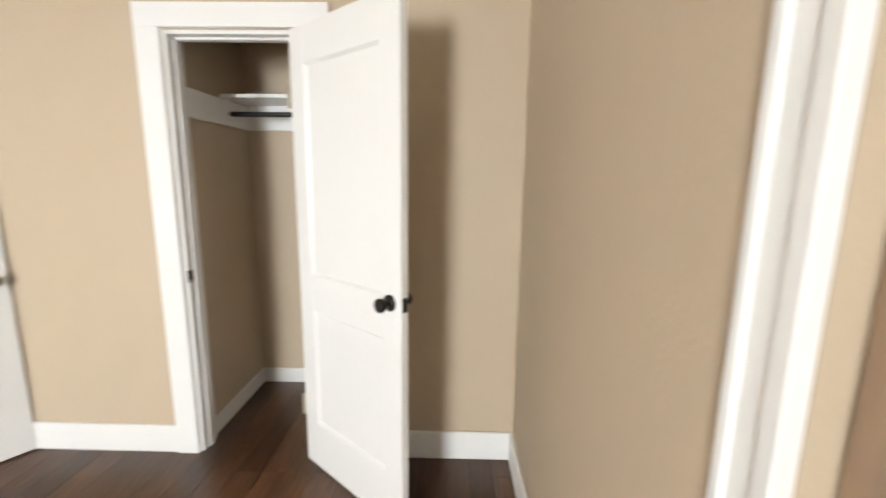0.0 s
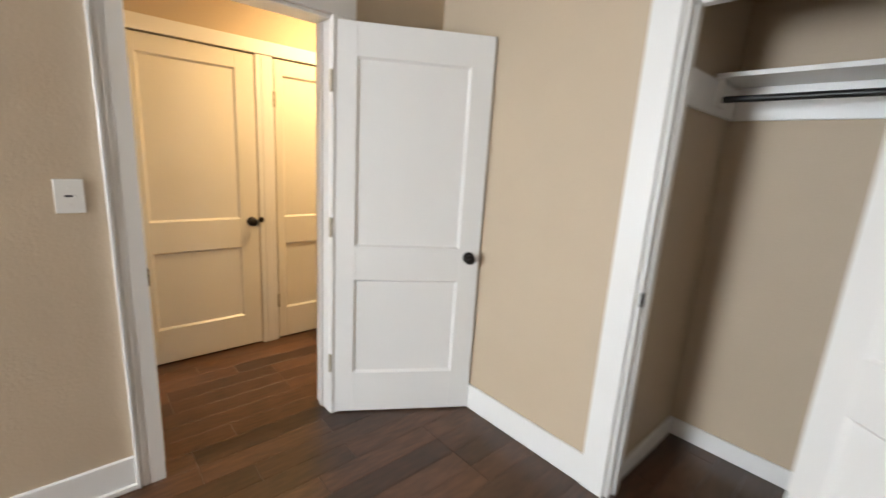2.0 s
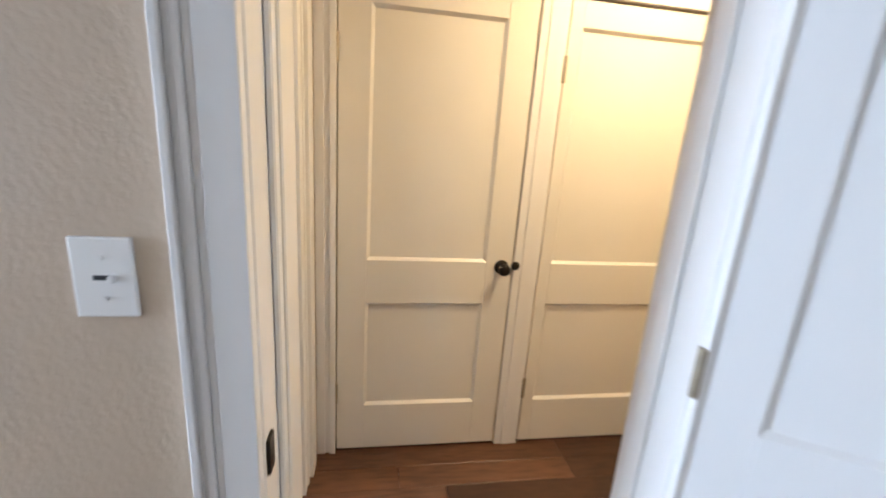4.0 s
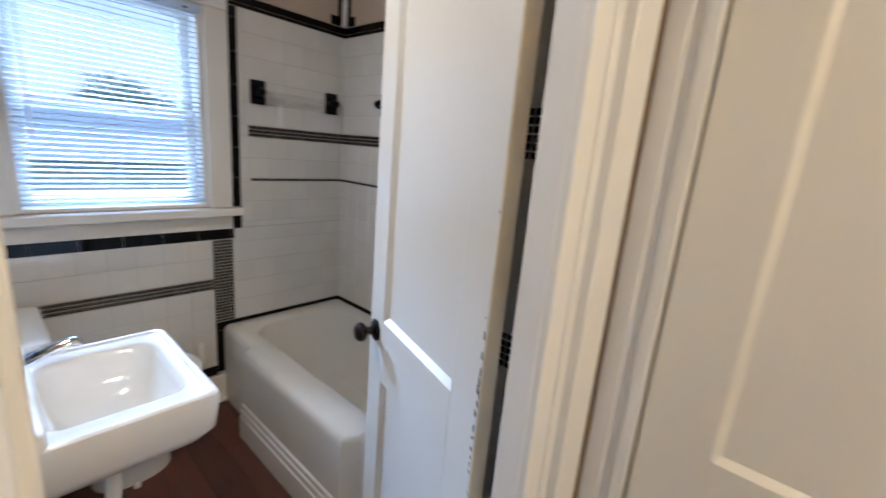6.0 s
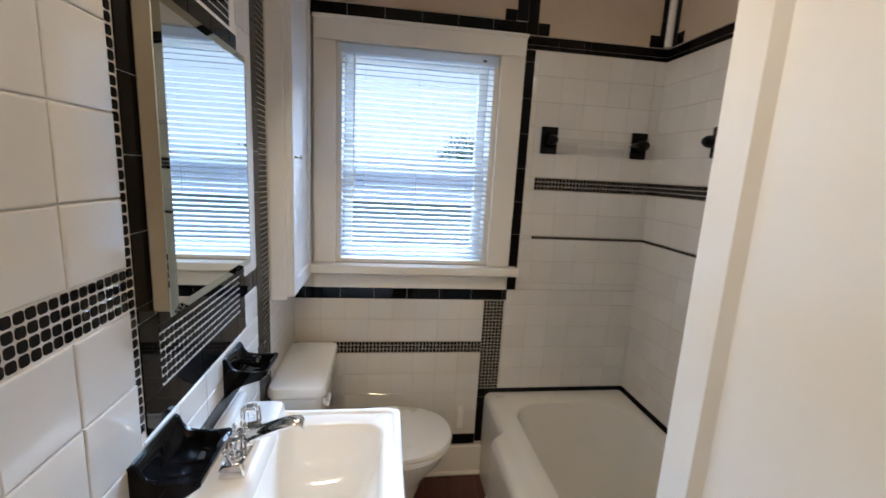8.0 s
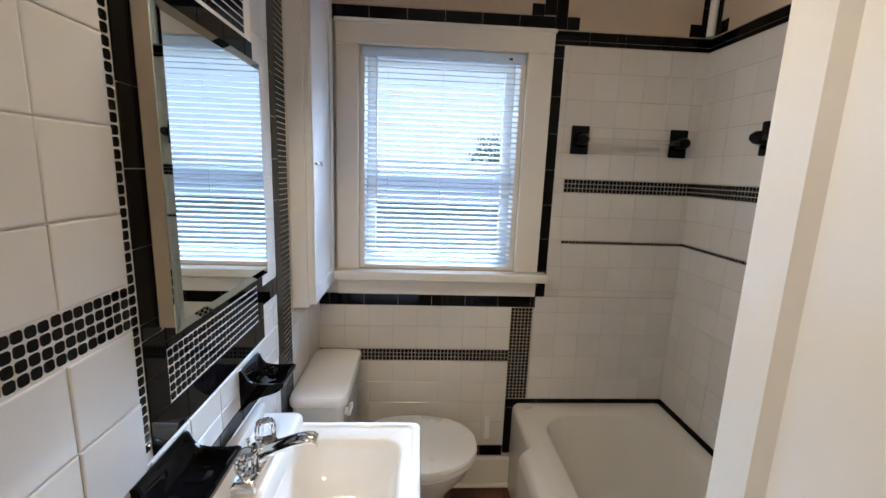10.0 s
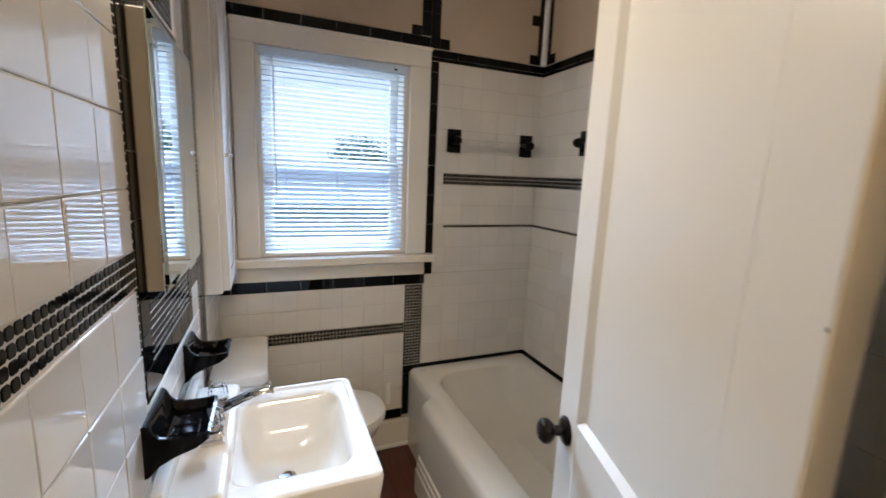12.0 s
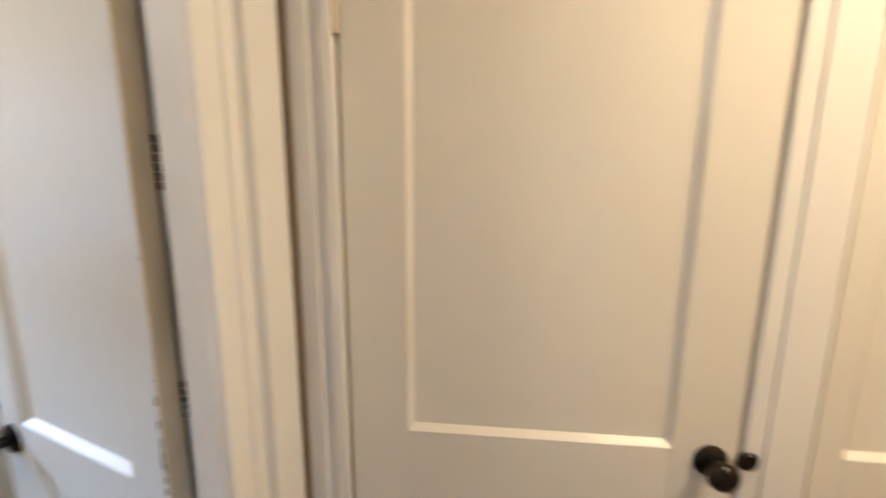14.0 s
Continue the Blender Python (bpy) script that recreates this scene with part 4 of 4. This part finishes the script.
# south wall, u from the east corner
S = Face(bath_s, (BE, BS, 0), (-1, 0, 0), (0, 1, 0))
U = lambda x: BE - x
Q, B = .106, .148            # white tile and black trim pitches
S.fill(0, .215, .85, .64, TILE, pu=.105, ou=.007, pv=.101, ov=.64, thin=1)
S.fill(0, .70, .85, .903, TILE, pu=.105, ou=.007, ov=.70, pv=.1065, thin=1)
S.mosaic(0, .643, .85, .698)
S.mosaic(.85, .458, .947, .900)
S.fill(0, .903, .948, .955, BLACK, pu=B, ou=.195)
S.fill(.948, .903, .992, .955, BLACK)
S.fill(.948, .955, .995, 2.003, BLACK, pv=B, ov=1.807)
S.fill(0, .955, .083, 2.053, TILE)
S.fill(0, 2.055, .948, 2.108, BLACK, pu=B, ou=.065)
S.fill(.948, 2.005, 1.208, 2.058, BLACK, pu=B, ou=1.094)
S.fill(1.208, 2.005, 1.60, 2.058, BLACK, pu=B, ou=1.242)
S.fill(.85, .172, .892, .41, BLACK, pv=B, ov=.376)
S.fill(0, .160, .85, .213, BLACK, pu=B)
S.fill(.85, .411, 1.60, .456, BLACK, pu=B, ou=.997)
S.fill(.995, .958, 1.60, 1.196, TILE, pu=Q, ou=1.059, pv=Q, ov=1.094, thin=1)
S.fill(.948, .458, 1.60, .955, TILE, pu=Q, ou=1.059, pv=Q, ov=.988, thin=1)
S.fill(.995, 1.196, 1.045, 1.212, TILE)
S.mosaic(1.05, 1.197, 1.60, 1.211, .016)
S.fill(.995, 1.213, 1.60, 1.418, TILE, pu=Q, ou=1.042, ov=1.315, pv=.1025, thin=1)
S.mosaic(1.04, 1.42, 1.60, 1.476, .0165)
S.fill(.995, 1.418, 1.04, 1.478, TILE)
S.fill(.995, 1.478, 1.60, 2.003, TILE, pu=Q, ou=1.02, ov=1.904, pv=Q, thin=1)
# stepped black motifs over the tiling
for u0, u1, v0, v1 in ((.90, .948, 2.11, 2.215), (.948, .995, 2.06, 2.215), (.85, .90, 2.108, 2.15), (.995, 1.045, 2.06, 2.108), (.90, .948, 2.215, 2.33), (.948, .995, 2.215, 2.33), (.85, .90, 2.29, 2.33), (.995, 1.045, 2.29, 2.33), (.82, 1.07, 2.33, 2.38),
                       (1.545, 1.59, 2.06, 2.17), (1.545, 1.59, 2.17, 2.28), (1.50, 1.545, 2.06, 2.108), (1.545, 1.59, 2.28, 2.39), (1.50, 1.545, 2.25, 2.30)):
    S.tile(u0, v0, u1, v1, BLACK, d=.009)
# west wall, u from the south corner
Wf = Face(bath_w, (BW, BS, 0), (0, 1, 0), (1, 0, 0))
L = .92 - BS
Wf.fill(0, .411, L, .456, BLACK, pu=B)
Wf.fill(0, .458, L, 1.196, TILE, pu=Q, pv=Q, ov=1.094, ou=.07, thin=1)
Wf.mosaic(0, 1.197, L, 1.211, .016)
Wf.fill(0, 1.213, L, 1.418, TILE, pu=Q, ov=1.315, pv=.1025, ou=.07, thin=1)
Wf.mosaic(0, 1.42, L, 1.476)
Wf.fill(0, 1.478, L, 2.003, TILE, pu=Q, ov=1.904, pv=Q, ou=.07, thin=1)
Wf.fill(0, 2.005, L, 2.058, BLACK, pu=B)
for u0, u1, v0, v1 in ((.012, .057, 2.06, 2.17), (.012, .057, 2.17, 2.28), (.057, .10, 2.06, 2.108), (.012, .057, 2.28, 2.39)):
    Wf.tile(u0, v0, u1, v1, BLACK, d=.009)
# end wall of the bathtub beside the door
Nf = Face(bath_n, (-3.035, .92, 0), (0, 1, 0), (1, 0, 0))
for v0, v1 in ((.0, .945), (1.035, 1.425), (1.535, 2.003)):
    Nf.fill(0, v0, .325, v1, TILE, ov=v0)
Nf.mosaic(0, .947, .325, 1.033)
Nf.mosaic(0, 1.427, .325, 1.533)
# east wall, u from the doorway southwards
E_ = Face(bath_e, (BE, BN, 0), (0, -1, 0), (-1, 0, 0))
V = lambda y: BN - y
u_m = V(.527)
E_.fill(0, 1.3105, u_m, 2.26, TILE, ou=V(.646), ov=1.3105 + .105, gap=.0018, d=.0036, bev=.0028, tilt=.5)
E_.mosaic(0, 1.243, u_m, 1.309, .0165, True)
E_.fill(0, .0, u_m, 1.241, TILE, ou=V(.646), ov=1.241, gap=.0018, d=.0036, bev=.0028, tilt=.5)
E_.mosaic(u_m, 1.03, u_m + .0165, 1.9, .0165, True)
E_.fill(u_m, .0, V(-.10), .86, TILE, ou=V(.646), ov=1.241, gap=.0018, d=.0036, bev=.0028, tilt=.5)
E_.fill(u_m, .862, V(.03), .905, BLACK, pu=.119)
E_.fill(u_m, .905, V(-.10), 1.012, TILE, ou=V(.40), gap=.0018, d=.0036, bev=.0028, tilt=.5)
b0, b1 = V(.508), V(.01)
E_.fill(b0, 1.014, b1, 1.075, BLACK, pu=.108, ou=b0)
E_.fill(b0, 1.075, b0 + .058, 1.212, BLACK, pv=.07, ov=1.075)
E_.fill(b1 - .035, 1.075, b1, 1.175, BLACK)
E_.mosaic(b0 + .06, 1.077, b1 - .037, 1.173, .0165, True)
E_.fill(b0 + .058, 1.175, b1, 1.25, BLACK, pu=.108, ou=b0)
E_.fill(b0, 1.213, b0 + .05, 2.0, BLACK, pv=.119, ov=.05)
E_.fill(b0 + .05, 1.25, b1, 1.70, TILE)
E_.fill(b0 + .05, 1.70, b1, 1.79, BLACK, pu=.108)
E_.mosaic(b0 + .06, 1.792, b1 - .04, 1.93, .0165)
E_.fill(b0 + .05, 1.93, b1, 2.0, BLACK, pu=.108)
E_.fill(b0, 2.0, b1, 2.26, TILE)
E_.fill(b1, 1.014, V(-.10), 1.105, TILE)
E_.fill(b1, 1.107, V(-.10), 1.162, BLACK)
E_.fill(b1, 1.164, V(-.10), 2.26, TILE, ov=1.22)
E_.fill(V(-.10), .0, V(-.155), 2.26, BLACK, pv=.119, ov=.08)
E_.mosaic(V(-.157), .0, V(-.24), 2.26, .0165)
E_.fill(V(-.242), .0, V(BS), 1.005, TILE)
E_.fill(V(-.242), 2.255, V(BS), 2.29, BLACK)

# floor planks: those about the path singly, all along y
RND = random.Random(11)
PLANKS = {}


def plank(holder, x0, x1, y0, y1, material):
    w, l = x1 - x0 - .0012, y1 - y0 - .0012
    key = (round(w, 3), round(l, 3), material.name)
    if key not in PLANKS:
        PLANKS[key] = piece_mesh(w, l, .010, .0012, material)
    ob = new("plank", PLANKS[key])
    ob.parent = holder
    ob.location = (x0, y0, -.010 + RND.uniform(-.0003, .0002))


def lay(name, label, x0, x1, y0, y1, material, width, lengths):
    holder = empty(name, None, label, "floor", kind="structure")
    x = x0
    while x < x1 - .005:
        xe = min(x + width, x1)
        y = y0 - RND.choice((0, .2, .4, .6))
        while y < y1 - .01:
            ye = y + RND.choice(lengths)
            a, b = max(y, y0), min(ye, y1)
            if b - a > .02:
                plank(holder, x, xe, a, b, material)
            y = ye
        x = xe


lay("floor_bedroom", "dark walnut plank floor of the bedroom and closet", -2.185, EX, 1.1, 3.6, WOOD, .125, (.6, .8, 1.0, 1.2))
lay("floor_bedroom_south", "dark walnut plank floor of the far half of the bedroom", WX, EX, -2.77, 1.1, WOOD, .125, (.8, 1.0, 1.2))
lay("floor_passage", "dark walnut plank floor of the passage", -3.06, -2.185, SY, 3.6, WOOD, .125, (.6, .8, 1.0, 1.2))
lay("floor_bathroom", "dark red-brown plank floor of the bathroom", BW, -2.16, BS, SY, REDWOOD, .125, (.6, .8, 1.0))
